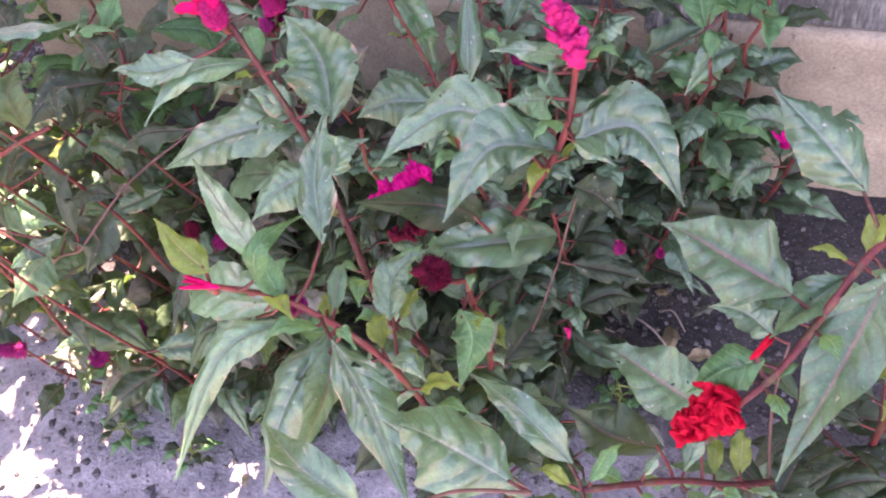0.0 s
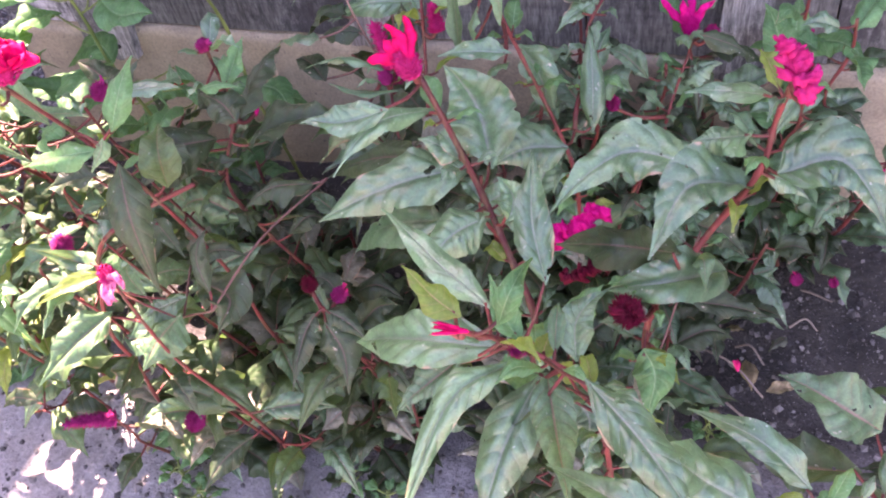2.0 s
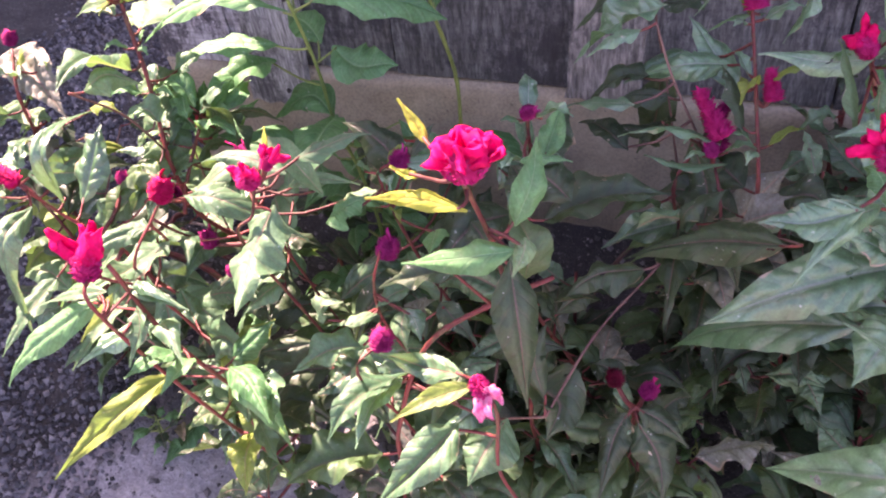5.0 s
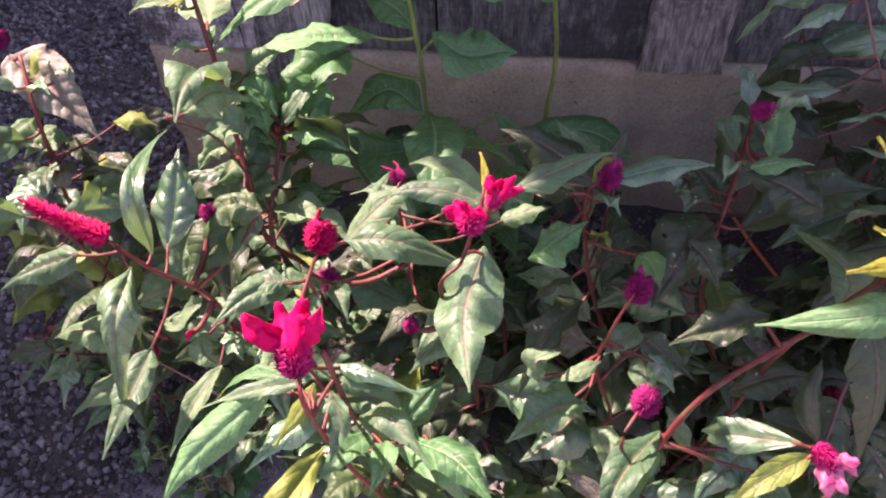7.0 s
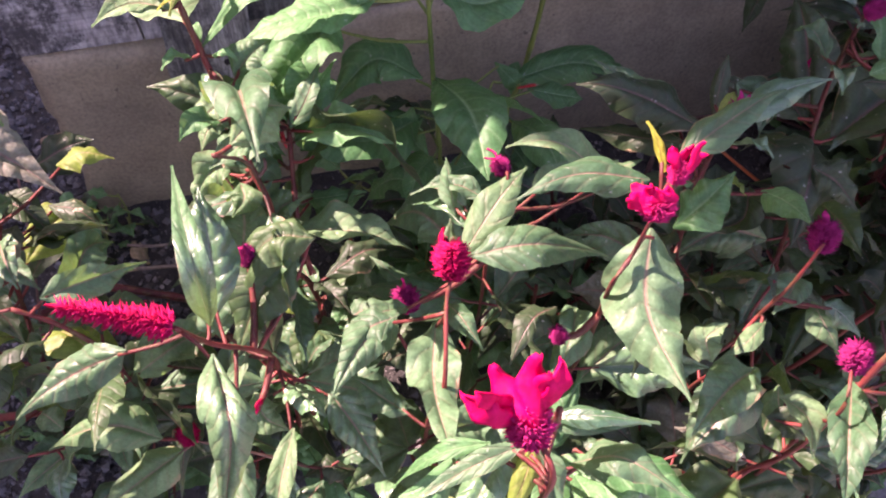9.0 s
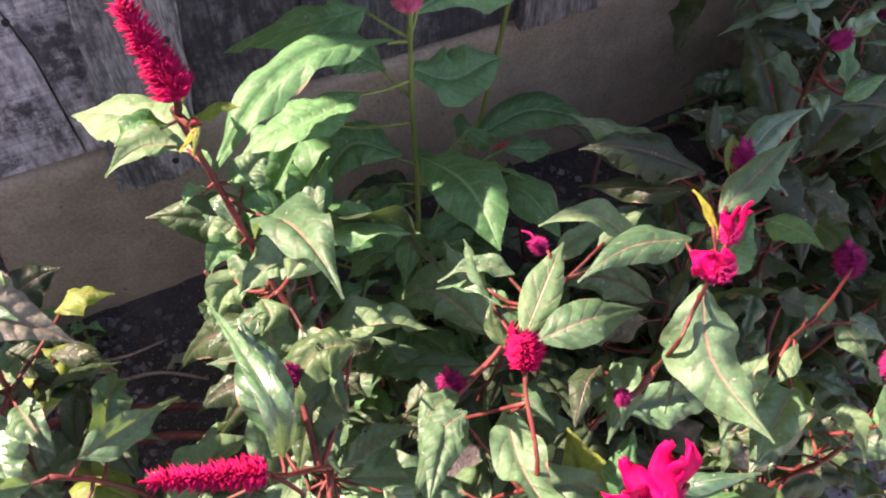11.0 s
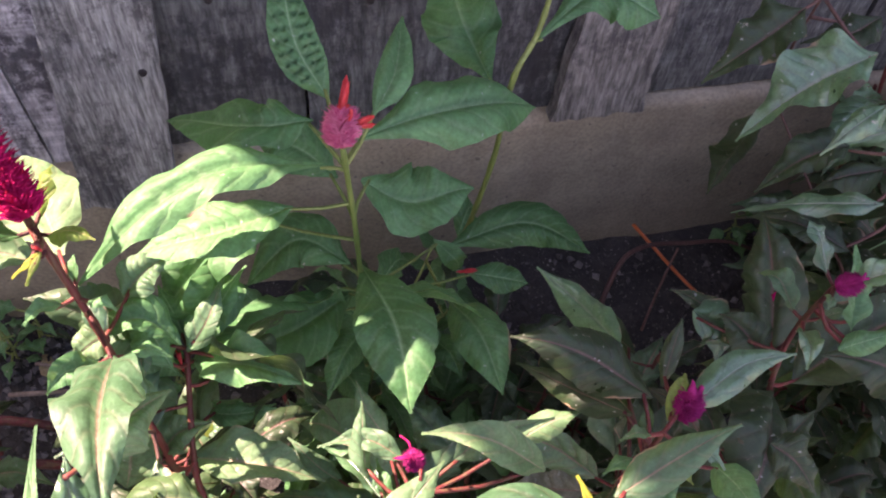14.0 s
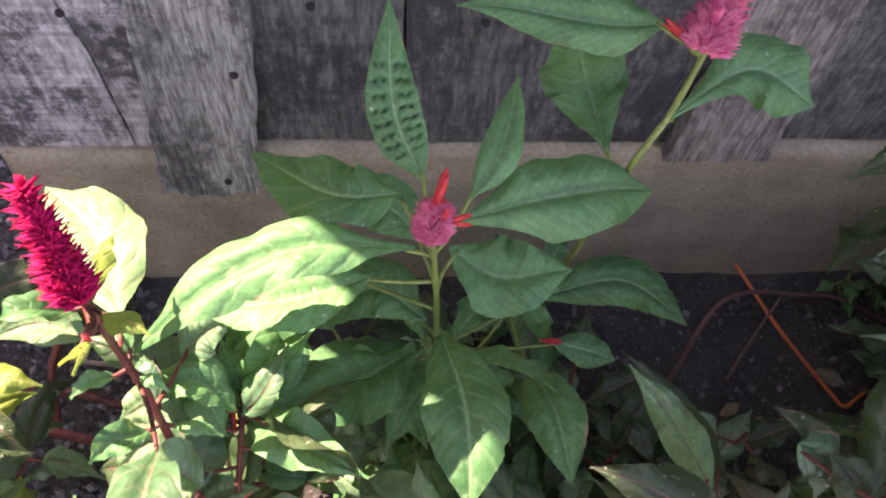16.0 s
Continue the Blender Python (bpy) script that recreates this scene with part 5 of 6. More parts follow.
leaf(p, (0.147, -0.440, 0.473), (0.156, -0.434, 0.487), (0.175, -0.423, 0.488), 0.021, 0, 'dark')
leaf(p, (0.101, -0.416, 0.465), (0.088, -0.438, 0.454), (0.059, -0.436, 0.446), 0.029, 0, 'dark')
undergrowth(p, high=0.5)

p = plant('shaded dark-leaved celosia with purple spikes near the wall')
stem(p, [(0.390, -0.275, 0.080), (0.285, -0.333, 0.478), (0.301, -0.305, 0.517), (0.330, -0.277, 0.550)], 0.0026, 0.0015, 'red')
leaf(p, (0.295, -0.303, 0.523), (0.316, -0.330, 0.485), (0.316, -0.367, 0.462), 0.043, 26, 'dark')
leaf(p, (0.270, -0.304, 0.543), (0.256, -0.261, 0.497), (0.201, -0.259, 0.496), 0.029, -27, 'dark')
leaf(p, (0.252, -0.151, 0.491), (0.249, -0.142, 0.419), (0.232, -0.155, 0.380), 0.045, -0, 'dark')
flower(p, 'spike', (0.312, -0.293, 0.533), (0.325, -0.280, 0.557), 0.017, 'purple')
flower(p, 'globe', (0.311, -0.312, 0.521), (0.324, -0.313, 0.530), 0.018, 'purple')
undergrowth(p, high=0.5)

p = plant('celosia with a large ruffled rose crest and yellowing leaves')
stem(p, [(0.162, -0.418, 0.050), (0.175, -0.537, 0.498), (0.178, -0.590, 0.638), (0.179, -0.646, 0.751)], 0.0024, 0.0016, 'red')
stem(p, [(0.174, -0.534, 0.060), (0.189, -0.653, 0.532), (0.174, -0.640, 0.550)], 0.0021, 0.0012, 'red')
leaf(p, (0.192, -0.585, 0.658), (0.201, -0.568, 0.686), (0.197, -0.534, 0.698), 0.023, 20, 'fresh')
leaf(p, (0.188, -0.551, 0.566), (0.193, -0.549, 0.606), (0.165, -0.504, 0.603), 0.036, 6, 'dull')
leaf(p, (0.200, -0.613, 0.664), (0.168, -0.624, 0.663), (0.118, -0.616, 0.639), 0.024, -31, 'fresh')
leaf(p, (0.183, -0.653, 0.733), (0.154, -0.656, 0.741), (0.126, -0.664, 0.744), 0.013, -26, 'yellow')
leaf(p, (0.176, -0.555, 0.444), (0.218, -0.571, 0.442), (0.213, -0.598, 0.426), 0.051, 1, 'dark')
leaf(p, (0.188, -0.590, 0.629), (0.200, -0.618, 0.590), (0.207, -0.633, 0.519), 0.035, -8, 'dark')
leaf(p, (0.171, -0.642, 0.548), (0.144, -0.657, 0.545), (0.115, -0.677, 0.537), 0.017, -20, 'lime')
leaf(p, (0.154, -0.644, 0.496), (0.136, -0.678, 0.491), (0.102, -0.712, 0.463), 0.036, -25, 'sage')
leaf(p, (0.162, -0.639, 0.554), (0.123, -0.622, 0.531), (0.100, -0.643, 0.573), 0.023, -18, 'pink')
leaf(p, (0.205, -0.609, 0.673), (0.205, -0.617, 0.666), (0.200, -0.629, 0.656), 0.015, -11, 'pale')
leaf(p, (0.157, -0.633, 0.761), (0.148, -0.626, 0.770), (0.136, -0.619, 0.782), 0.008, -15, 'yellow')
leaf(p, (0.154, -0.647, 0.749), (0.146, -0.648, 0.751), (0.137, -0.647, 0.755), 0.006, -25, 'yellow')
flower(p, 'crest', (0.180, -0.642, 0.745), (0.174, -0.625, 0.779), 0.050, 'rose')
flower(p, 'flame', (0.170, -0.640, 0.556), (0.192, -0.664, 0.541), 0.022, 'rosy')
undergrowth(p, low=0.12, high=0.3, every=0.045, shoots=1, young=False)

p = plant('tall red-stemmed celosia with blue-green leaves and pink head')
stem(p, [(0.495, -0.442, 0.050), (0.518, -0.560, 0.470), (0.496, -0.538, 0.515), (0.469, -0.512, 0.559), (0.448, -0.508, 0.620), (0.426, -0.503, 0.674)], 0.0039, 0.0023, 'red')
leaf(p, (0.431, -0.496, 0.635), (0.403, -0.539, 0.654), (0.374, -0.578, 0.636), 0.021, -28, 'blue')
leaf(p, (0.467, -0.476, 0.558), (0.447, -0.437, 0.593), (0.419, -0.430, 0.637), 0.065, -12, 'blue')
leaf(p, (0.453, -0.490, 0.570), (0.403, -0.518, 0.574), (0.325, -0.542, 0.541), 0.050, -28, 'blue', widest=0.42)
leaf(p, (0.435, -0.522, 0.536), (0.375, -0.500, 0.500), (0.303, -0.467, 0.425), 0.050, -25, 'blue', widest=0.42)
leaf(p, (0.496, -0.536, 0.559), (0.498, -0.522, 0.572), (0.483, -0.511, 0.586), 0.028, -4, 'blue')
leaf(p, (0.460, -0.496, 0.531), (0.473, -0.485, 0.536), (0.496, -0.470, 0.541), 0.031, 22, 'blue')
leaf(p, (0.450, -0.498, 0.591), (0.434, -0.498, 0.598), (0.413, -0.497, 0.607), 0.026, -26, 'blue')
leaf(p, (0.475, -0.525, 0.550), (0.450, -0.545, 0.545), (0.431, -0.573, 0.532), 0.044, -26, 'blue')
leaf(p, (0.411, -0.536, 0.664), (0.377, -0.552, 0.661), (0.347, -0.558, 0.667), 0.028, -25, 'blue')
flower(p, 'flame', (0.428, -0.514, 0.678), (0.405, -0.499, 0.716), 0.030, 'rose')
undergrowth(p)

p = plant('branching celosia with long blue-green leaves and red tongues')
stem(p, [(0.588, -0.541, 0.050), (0.587, -0.661, 0.519), (0.555, -0.667, 0.562), (0.524, -0.673, 0.585), (0.502, -0.697, 0.619)], 0.0029, 0.0018, 'red')
leaf(p, (0.550, -0.633, 0.601), (0.533, -0.597, 0.627), (0.523, -0.544, 0.653), 0.028, 1, 'blue')
leaf(p, (0.517, -0.659, 0.600), (0.467, -0.626, 0.604), (0.410, -0.581, 0.610), 0.025, -13, 'blue')
leaf(p, (0.529, -0.684, 0.615), (0.539, -0.677, 0.646), (0.541, -0.631, 0.630), 0.018, 12, 'fresh')
leaf(p, (0.520, -0.660, 0.557), (0.452, -0.655, 0.545), (0.381, -0.626, 0.489), 0.046, -21, 'blue', widest=0.42)
leaf(p, (0.533, -0.671, 0.559), (0.497, -0.713, 0.558), (0.469, -0.782, 0.489), 0.027, -16, 'blue')
leaf(p, (0.548, -0.662, 0.533), (0.530, -0.712, 0.504), (0.519, -0.760, 0.457), 0.041, -12, 'blue')
leaf(p, (0.553, -0.660, 0.536), (0.570, -0.708, 0.533), (0.594, -0.779, 0.574), 0.032, 2, 'pink')
leaf(p, (0.589, -0.701, 0.596), (0.630, -0.736, 0.590), (0.673, -0.781, 0.576), 0.033, 12, 'blue')
leaf(p, (0.710, -0.723, 0.510), (0.670, -0.722, 0.537), (0.645, -0.738, 0.590), 0.057, -18, 'blue')
leaf(p, (0.549, -0.685, 0.527), (0.533, -0.696, 0.478), (0.539, -0.721, 0.456), 0.037, -23, 'dark')
leaf(p, (0.558, -0.635, 0.480), (0.580, -0.644, 0.462), (0.582, -0.669, 0.442), 0.051, -2, 'blue')
leaf(p, (0.660, -0.801, 0.607), (0.626, -0.797, 0.627), (0.579, -0.769, 0.604), 0.026, -5, 'blue')
leaf(p, (0.489, -0.662, 0.539), (0.464, -0.676, 0.518), (0.444, -0.696, 0.508), 0.029, -18, 'pink')
leaf(p, (0.556, -0.592, 0.490), (0.562, -0.570, 0.507), (0.576, -0.553, 0.517), 0.024, 13, 'fresh')
leaf(p, (0.543, -0.639, 0.507), (0.526, -0.647, 0.506), (0.507, -0.652, 0.509), 0.026, -20, 'fresh')
leaf(p, (0.551, -0.621, 0.491), (0.563, -0.622, 0.486), (0.571, -0.618, 0.486), 0.019, 20, 'lime')
leaf(p, (0.549, -0.659, 0.549), (0.551, -0.650, 0.556), (0.554, -0.641, 0.563), 0.017, 10, 'lime')
leaf(p, (0.564, -0.609, 0.483), (0.560, -0.583, 0.505), (0.579, -0.555, 0.518), 0.030, 15, 'blue')
leaf(p, (0.510, -0.697, 0.635), (0.492, -0.693, 0.647), (0.470, -0.683, 0.664), 0.022, -10, 'lime')
leaf(p, (0.542, -0.681, 0.598), (0.529, -0.671, 0.612), (0.517, -0.654, 0.630), 0.019, -1, 'fresh')
flower(p, 'tongue', (0.515, -0.700, 0.625), (0.496, -0.708, 0.635), 0.012, 'rose')
flower(p, 'globe', (0.541, -0.661, 0.567), (0.531, -0.669, 0.569), 0.013, 'magenta')
leaf(p, (0.478, -0.651, 0.520), (0.462, -0.670, 0.517), (0.443, -0.689, 0.498), 0.026, 0, 'blue')
undergrowth(p)

p = plant('red-stemmed celosia with a rose crest standing near the wall')
stem(p, [(0.511, -0.231, 0.050), (0.514, -0.351, 0.445), (0.486, -0.322, 0.493), (0.455, -0.314, 0.562), (0.425, -0.318, 0.645)], 0.0026, 0.0018, 'red')
stem(p, [(0.510, -0.333, 0.490), (0.514, -0.192, 0.552), (0.529, -0.148, 0.574)], 0.0026, 0.0015, 'red')
leaf(p, (0.528, -0.331, 0.487), (0.523, -0.301, 0.528), (0.510, -0.249, 0.564), 0.026, 1, 'blue')
leaf(p, (0.449, -0.294, 0.561), (0.468, -0.300, 0.532), (0.488, -0.313, 0.474), 0.037, 25, 'blue')
leaf(p, (0.428, -0.337, 0.648), (0.388, -0.325, 0.635), (0.341, -0.320, 0.641), 0.025, -32, 'blue')
leaf(p, (0.464, -0.341, 0.444), (0.453, -0.323, 0.464), (0.429, -0.311, 0.484), 0.047, -14, 'blue')
leaf(p, (0.466, -0.385, 0.614), (0.435, -0.392, 0.619), (0.404, -0.403, 0.621), 0.021, -31, 'blue')
leaf(p, (0.516, -0.182, 0.553), (0.492, -0.202, 0.544), (0.470, -0.223, 0.533), 0.028, -25, 'blue')
leaf(p, (0.509, -0.188, 0.550), (0.478, -0.192, 0.559), (0.445, -0.200, 0.564), 0.026, -33, 'dark')
leaf(p, (0.513, -0.377, 0.505), (0.478, -0.390, 0.511), (0.448, -0.412, 0.508), 0.054, -29, 'blue')
flower(p, 'flame', (0.426, -0.336, 0.648), (0.408, -0.327, 0.678), 0.026, 'rose')
leaf(p, (0.421, -0.391, 0.612), (0.413, -0.367, 0.640), (0.400, -0.329, 0.665), 0.018, 45, 'dull')
leaf(p, (0.452, -0.363, 0.627), (0.445, -0.338, 0.655), (0.427, -0.293, 0.690), 0.019, 45, 'pale')
leaf(p, (0.441, -0.329, 0.664), (0.448, -0.321, 0.671), (0.455, -0.301, 0.671), 0.006, 20, 'pale')
leaf(p, (0.433, -0.365, 0.647), (0.431, -0.384, 0.638), (0.434, -0.387, 0.625), 0.015, 50, 'sage')
leaf(p, (0.559, -0.167, 0.631), (0.554, -0.190, 0.620), (0.548, -0.205, 0.599), 0.020, 60, 'blue')
leaf(p, (0.577, -0.141, 0.621), (0.587, -0.169, 0.598), (0.592, -0.190, 0.567), 0.036, 60, 'dark')
leaf(p, (0.463, -0.383, 0.603), (0.450, -0.396, 0.604), (0.443, -0.403, 0.591), 0.019, 30, 'sage')
undergrowth(p)

p = plant('celosia with pink-ribbed leaves and a scarlet crest')
stem(p, [(0.975, -0.417, 0.050), (0.932, -0.529, 0.568), (0.900, -0.529, 0.581), (0.877, -0.566, 0.562), (0.854, -0.609, 0.537), (0.825, -0.643, 0.517)], 0.0035, 0.0022, 'red')
stem(p, [(1.031, -0.357, 0.050), (0.947, -0.443, 0.120), (0.799, -0.644, 0.413), (0.748, -0.704, 0.487)], 0.0031, 0.0022, 'red')
leaf(p, (0.851, -0.575, 0.570), (0.810, -0.566, 0.584), (0.765, -0.558, 0.602), 0.058, -21, 'pink')
leaf(p, (0.883, -0.510, 0.604), (0.850, -0.494, 0.631), (0.816, -0.474, 0.649), 0.043, -23, 'blue')
leaf(p, (0.882, -0.547, 0.564), (0.862, -0.570, 0.555), (0.843, -0.627, 0.591), 0.030, -12, 'blue')
leaf(p, (0.905, -0.542, 0.570), (0.888, -0.598, 0.535), (0.864, -0.662, 0.498), 0.045, -3, 'pink')
leaf(p, (0.804, -0.575, 0.407), (0.762, -0.569, 0.431), (0.721, -0.553, 0.437), 0.053, -16, 'pink')
leaf(p, (0.843, -0.610, 0.544), (0.821, -0.618, 0.535), (0.800, -0.629, 0.515), 0.031, -18, 'fresh')
leaf(p, (0.739, -0.693, 0.499), (0.701, -0.680, 0.528), (0.653, -0.652, 0.511), 0.025, -10, 'blue')
leaf(p, (0.786, -0.625, 0.421), (0.741, -0.609, 0.390), (0.703, -0.604, 0.410), 0.048, -14, 'dark')
leaf(p, (0.847, -0.494, 0.409), (0.822, -0.488, 0.425), (0.793, -0.493, 0.434), 0.033, -23, 'blue')
flower(p, 'crest', (0.829, -0.629, 0.523), (0.802, -0.666, 0.528), 0.045, 'scarlet')
flower(p, 'crest', (0.816, -0.655, 0.510), (0.792, -0.652, 0.540), 0.036, 'scarlet')
flower(p, 'tongue', (0.835, -0.613, 0.546), (0.846, -0.602, 0.557), 0.013, 'scarlet')
undergrowth(p)

p = plant('leaning celosia with lime green leaves over bare soil')
stem(p, [(-0.152, -0.473, 0.060), (-0.112, -0.586, 0.408), (-0.122, -0.611, 0.497), (-0.128, -0.626, 0.599)], 0.0029, 0.0018, 'red')
leaf(p, (-0.108, -0.575, 0.407), (-0.051, -0.611, 0.422), (-0.048, -0.597, 0.321), 0.031, 10, 'fresh')
leaf(p, (-0.161, -0.584, 0.399), (-0.189, -0.647, 0.402), (-0.239, -0.704, 0.368), 0.029, -22, 'lime')
leaf(p, (-0.174, -0.611, 0.533), (-0.218, -0.652, 0.512), (-0.243, -0.683, 0.493), 0.028, -28, 'fresh')
leaf(p, (-0.101, -0.572, 0.414), (-0.083, -0.551, 0.427), (-0.067, -0.532, 0.438), 0.027, 24, 'fresh')
leaf(p, (-0.140, -0.591, 0.490), (-0.164, -0.622, 0.496), (-0.193, -0.652, 0.488), 0.028, 0, 'blue')
leaf(p, (-0.085, -0.593, 0.437), (-0.052, -0.614, 0.454), (-0.019, -0.646, 0.446), 0.031, 0, 'fresh')
leaf(p, (-0.113, -0.610, 0.474), (-0.126, -0.633, 0.488), (-0.142, -0.656, 0.486), 0.023, 0, 'fresh')
leaf(p, (-0.101, -0.613, 0.471), (-0.099, -0.638, 0.485), (-0.105, -0.661, 0.483), 0.019, 0, 'fresh')
undergrowth(p, low=0.16, high=0.36, every=0.05, shoots=1, young=False)

p = plant('sunlit celosia at the wall end with pale leaves')
stem(p, [(-0.479, -0.324, 0.060), (-0.401, -0.415, 0.376), (-0.426, -0.409, 0.429), (-0.453, -0.405, 0.456)], 0.0026, 0.0018, 'red')
stem(p, [(-0.548, -0.258, 0.060), (-0.459, -0.337, 0.515), (-0.476, -0.299, 0.556)], 0.0026, 0.0018, 'red')
leaf(p, (-0.500, -0.145, 0.329), (-0.467, -0.136, 0.340), (-0.435, -0.132, 0.346), 0.043, 29, 'dark')
leaf(p, (-0.584, -0.206, 0.250), (-0.546, -0.197, 0.260), (-0.515, -0.196, 0.264), 0.036, 26, 'pale')
flower(p, 'globe', (-0.530, -0.250, 0.526), (-0.528, -0.244, 0.537), 0.017, 'magenta')
leaf(p, (-0.504, -0.277, 0.539), (-0.457, -0.304, 0.525), (-0.409, -0.333, 0.493), 0.058, 10, 'worn')
leaf(p, (-0.425, -0.277, 0.462), (-0.403, -0.276, 0.471), (-0.380, -0.278, 0.462), 0.026, 0, 'lime')
leaf(p, (-0.474, -0.296, 0.470), (-0.488, -0.308, 0.467), (-0.508, -0.319, 0.449), 0.032, 0, 'pale')
leaf(p, (-0.472, -0.290, 0.449), (-0.453, -0.304, 0.445), (-0.435, -0.319, 0.424), 0.028, 0, 'dark')
leaf(p, (-0.478, -0.342, 0.456), (-0.484, -0.375, 0.448), (-0.481, -0.403, 0.430), 0.037, 0, 'blue')
leaf(p, (-0.463, -0.308, 0.434), (-0.476, -0.326, 0.431), (-0.499, -0.336, 0.420), 0.027, 0, 'worn')
leaf(p, (-0.454, -0.312, 0.470), (-0.466, -0.326, 0.472), (-0.486, -0.340, 0.457), 0.023, 0, 'pale')
leaf(p, (-0.442, -0.286, 0.427), (-0.418, -0.296, 0.426), (-0.400, -0.310, 0.407), 0.022, 0, 'dark')
leaf(p, (-0.444, -0.295, 0.525), (-0.438, -0.297, 0.538), (-0.440, -0.289, 0.544), 0.011, 0, 'pale')
leaf(p, (-0.486, -0.306, 0.488), (-0.495, -0.328, 0.489), (-0.509, -0.349, 0.475), 0.031, 0, 'pale')
leaf(p, (-0.460, -0.297, 0.416), (-0.440, -0.315, 0.416), (-0.418, -0.312, 0.418), 0.021, 0, 'dark')
leaf(p, (-0.503, -0.298, 0.387), (-0.480, -0.318, 0.391), (-0.463, -0.335, 0.383), 0.022, 0, 'pink')
leaf(p, (-0.513, -0.332, 0.384), (-0.490, -0.356, 0.385), (-0.476, -0.378, 0.372), 0.025, 0, 'dark')
leaf(p, (-0.518, -0.381, 0.367), (-0.501, -0.408, 0.366), (-0.506, -0.434, 0.348), 0.032, 0, 'dark')
undergrowth(p, high=0.5, sunny=True)

p = plant('celosia with a magenta spike and arching blue-green leaves')
stem(p, [(0.583, -0.443, 0.040), (0.615, -0.559, 0.492), (0.647, -0.510, 0.533), (0.681, -0.499, 0.601), (0.688, -0.487, 0.645), (0.693, -0.495, 0.681)], 0.0035, 0.0020, 'red')
leaf(p, (0.632, -0.473, 0.583), (0.576, -0.468, 0.583), (0.523, -0.519, 0.560), 0.050, -26, 'blue')
leaf(p, (0.680, -0.499, 0.589), (0.634, -0.522, 0.604), (0.612, -0.574, 0.576), 0.050, -19, 'blue')
leaf(p, (0.634, -0.555, 0.565), (0.581, -0.523, 0.532), (0.545, -0.578, 0.584), 0.040, -25, 'dark')
leaf(p, (0.669, -0.497, 0.490), (0.625, -0.553, 0.529), (0.577, -0.555, 0.514), 0.047, -23, 'blue')
leaf(p, (0.694, -0.511, 0.614), (0.735, -0.505, 0.627), (0.774, -0.529, 0.591), 0.055, 27, 'blue')
leaf(p, (0.673, -0.492, 0.633), (0.650, -0.476, 0.614), (0.631, -0.478, 0.611), 0.028, -33, 'blue')
leaf(p, (0.682, -0.488, 0.666), (0.649, -0.465, 0.650), (0.622, -0.474, 0.655), 0.017, -31, 'blue')
leaf(p, (0.613, -0.579, 0.474), (0.625, -0.594, 0.456), (0.621, -0.625, 0.430), 0.035, 2, 'fresh')
leaf(p, (0.642, -0.390, 0.317), (0.682, -0.381, 0.307), (0.725, -0.374, 0.292), 0.029, 23, 'dark')
leaf(p, (0.636, -0.567, 0.451), (0.620, -0.588, 0.442), (0.617, -0.614, 0.424), 0.029, -14, 'worn')
leaf(p, (0.688, -0.499, 0.602), (0.705, -0.498, 0.596), (0.720, -0.502, 0.586), 0.019, 25, 'blue')
leaf(p, (0.639, -0.359, 0.402), (0.665, -0.358, 0.391), (0.689, -0.366, 0.374), 0.039, 23, 'dark')
flower(p, 'ridge', (0.703, -0.524, 0.690), (0.688, -0.506, 0.716), 0.031, 'magenta')
flower(p, 'ridge', (0.528, -0.531, 0.531), (0.565, -0.507, 0.554), 0.032, 'violet')
flower(p, 'ridge', (0.540, -0.540, 0.498), (0.571, -0.527, 0.509), 0.021, 'maroon')
flower(p, 'globe', (0.608, -0.582, 0.513), (0.590, -0.583, 0.533), 0.023, 'maroon')
flower(p, 'globe', (0.725, -0.509, 0.496), (0.721, -0.504, 0.506), 0.009, 'magenta')
flower(p, 'tongue', (0.690, -0.546, 0.418), (0.687, -0.541, 0.428), 0.009, 'magenta')
undergrowth(p)

p = plant('celosia with a crimson feathery spike lying sideways')
stem(p, [(-0.272, -0.351, 0.100), (-0.279, -0.471, 0.442), (-0.307, -0.490, 0.497), (-0.319, -0.509, 0.552)], 0.0026, 0.0015, 'red')
leaf(p, (-0.306, -0.483, 0.508), (-0.302, -0.479, 0.578), (-0.318, -0.374, 0.553), 0.019, 5, 'blue')
leaf(p, (-0.305, -0.463, 0.489), (-0.301, -0.429, 0.520), (-0.302, -0.395, 0.546), 0.037, 7, 'blue')
leaf(p, (-0.353, -0.503, 0.528), (-0.394, -0.499, 0.504), (-0.433, -0.509, 0.487), 0.029, -26, 'pink')
leaf(p, (-0.375, -0.474, 0.349), (-0.411, -0.462, 0.365), (-0.468, -0.454, 0.339), 0.039, -16, 'pale')
leaf(p, (-0.300, -0.524, 0.541), (-0.294, -0.579, 0.540), (-0.327, -0.582, 0.405), 0.029, -17, 'pink')
leaf(p, (-0.363, -0.478, 0.332), (-0.408, -0.483, 0.299), (-0.464, -0.489, 0.251), 0.035, -24, 'pale')
leaf(p, (-0.248, -0.422, 0.487), (-0.277, -0.440, 0.471), (-0.299, -0.468, 0.446), 0.047, -19, 'dull')
leaf(p, (-0.243, -0.475, 0.376), (-0.227, -0.501, 0.357), (-0.212, -0.531, 0.334), 0.031, 6, 'pink')
flower(p, 'spike', (-0.319, -0.510, 0.556), (-0.373, -0.503, 0.583), 0.019, 'red')
flower(p, 'globe', (-0.279, -0.423, 0.484), (-0.283, -0.416, 0.495), 0.014, 'magenta')
flower(p, 'globe', (-0.354, -0.481, 0.346), (-0.356, -0.474, 0.357), 0.016, 'red')
flower(p, 'tongue', (-0.294, -0.503, 0.418), (-0.289, -0.498, 0.426), 0.008, 'red')
leaf(p, (-0.305, -0.535, 0.453), (-0.311, -0.580, 0.448), (-0.324, -0.623, 0.429), 0.030, 0, 'sage')
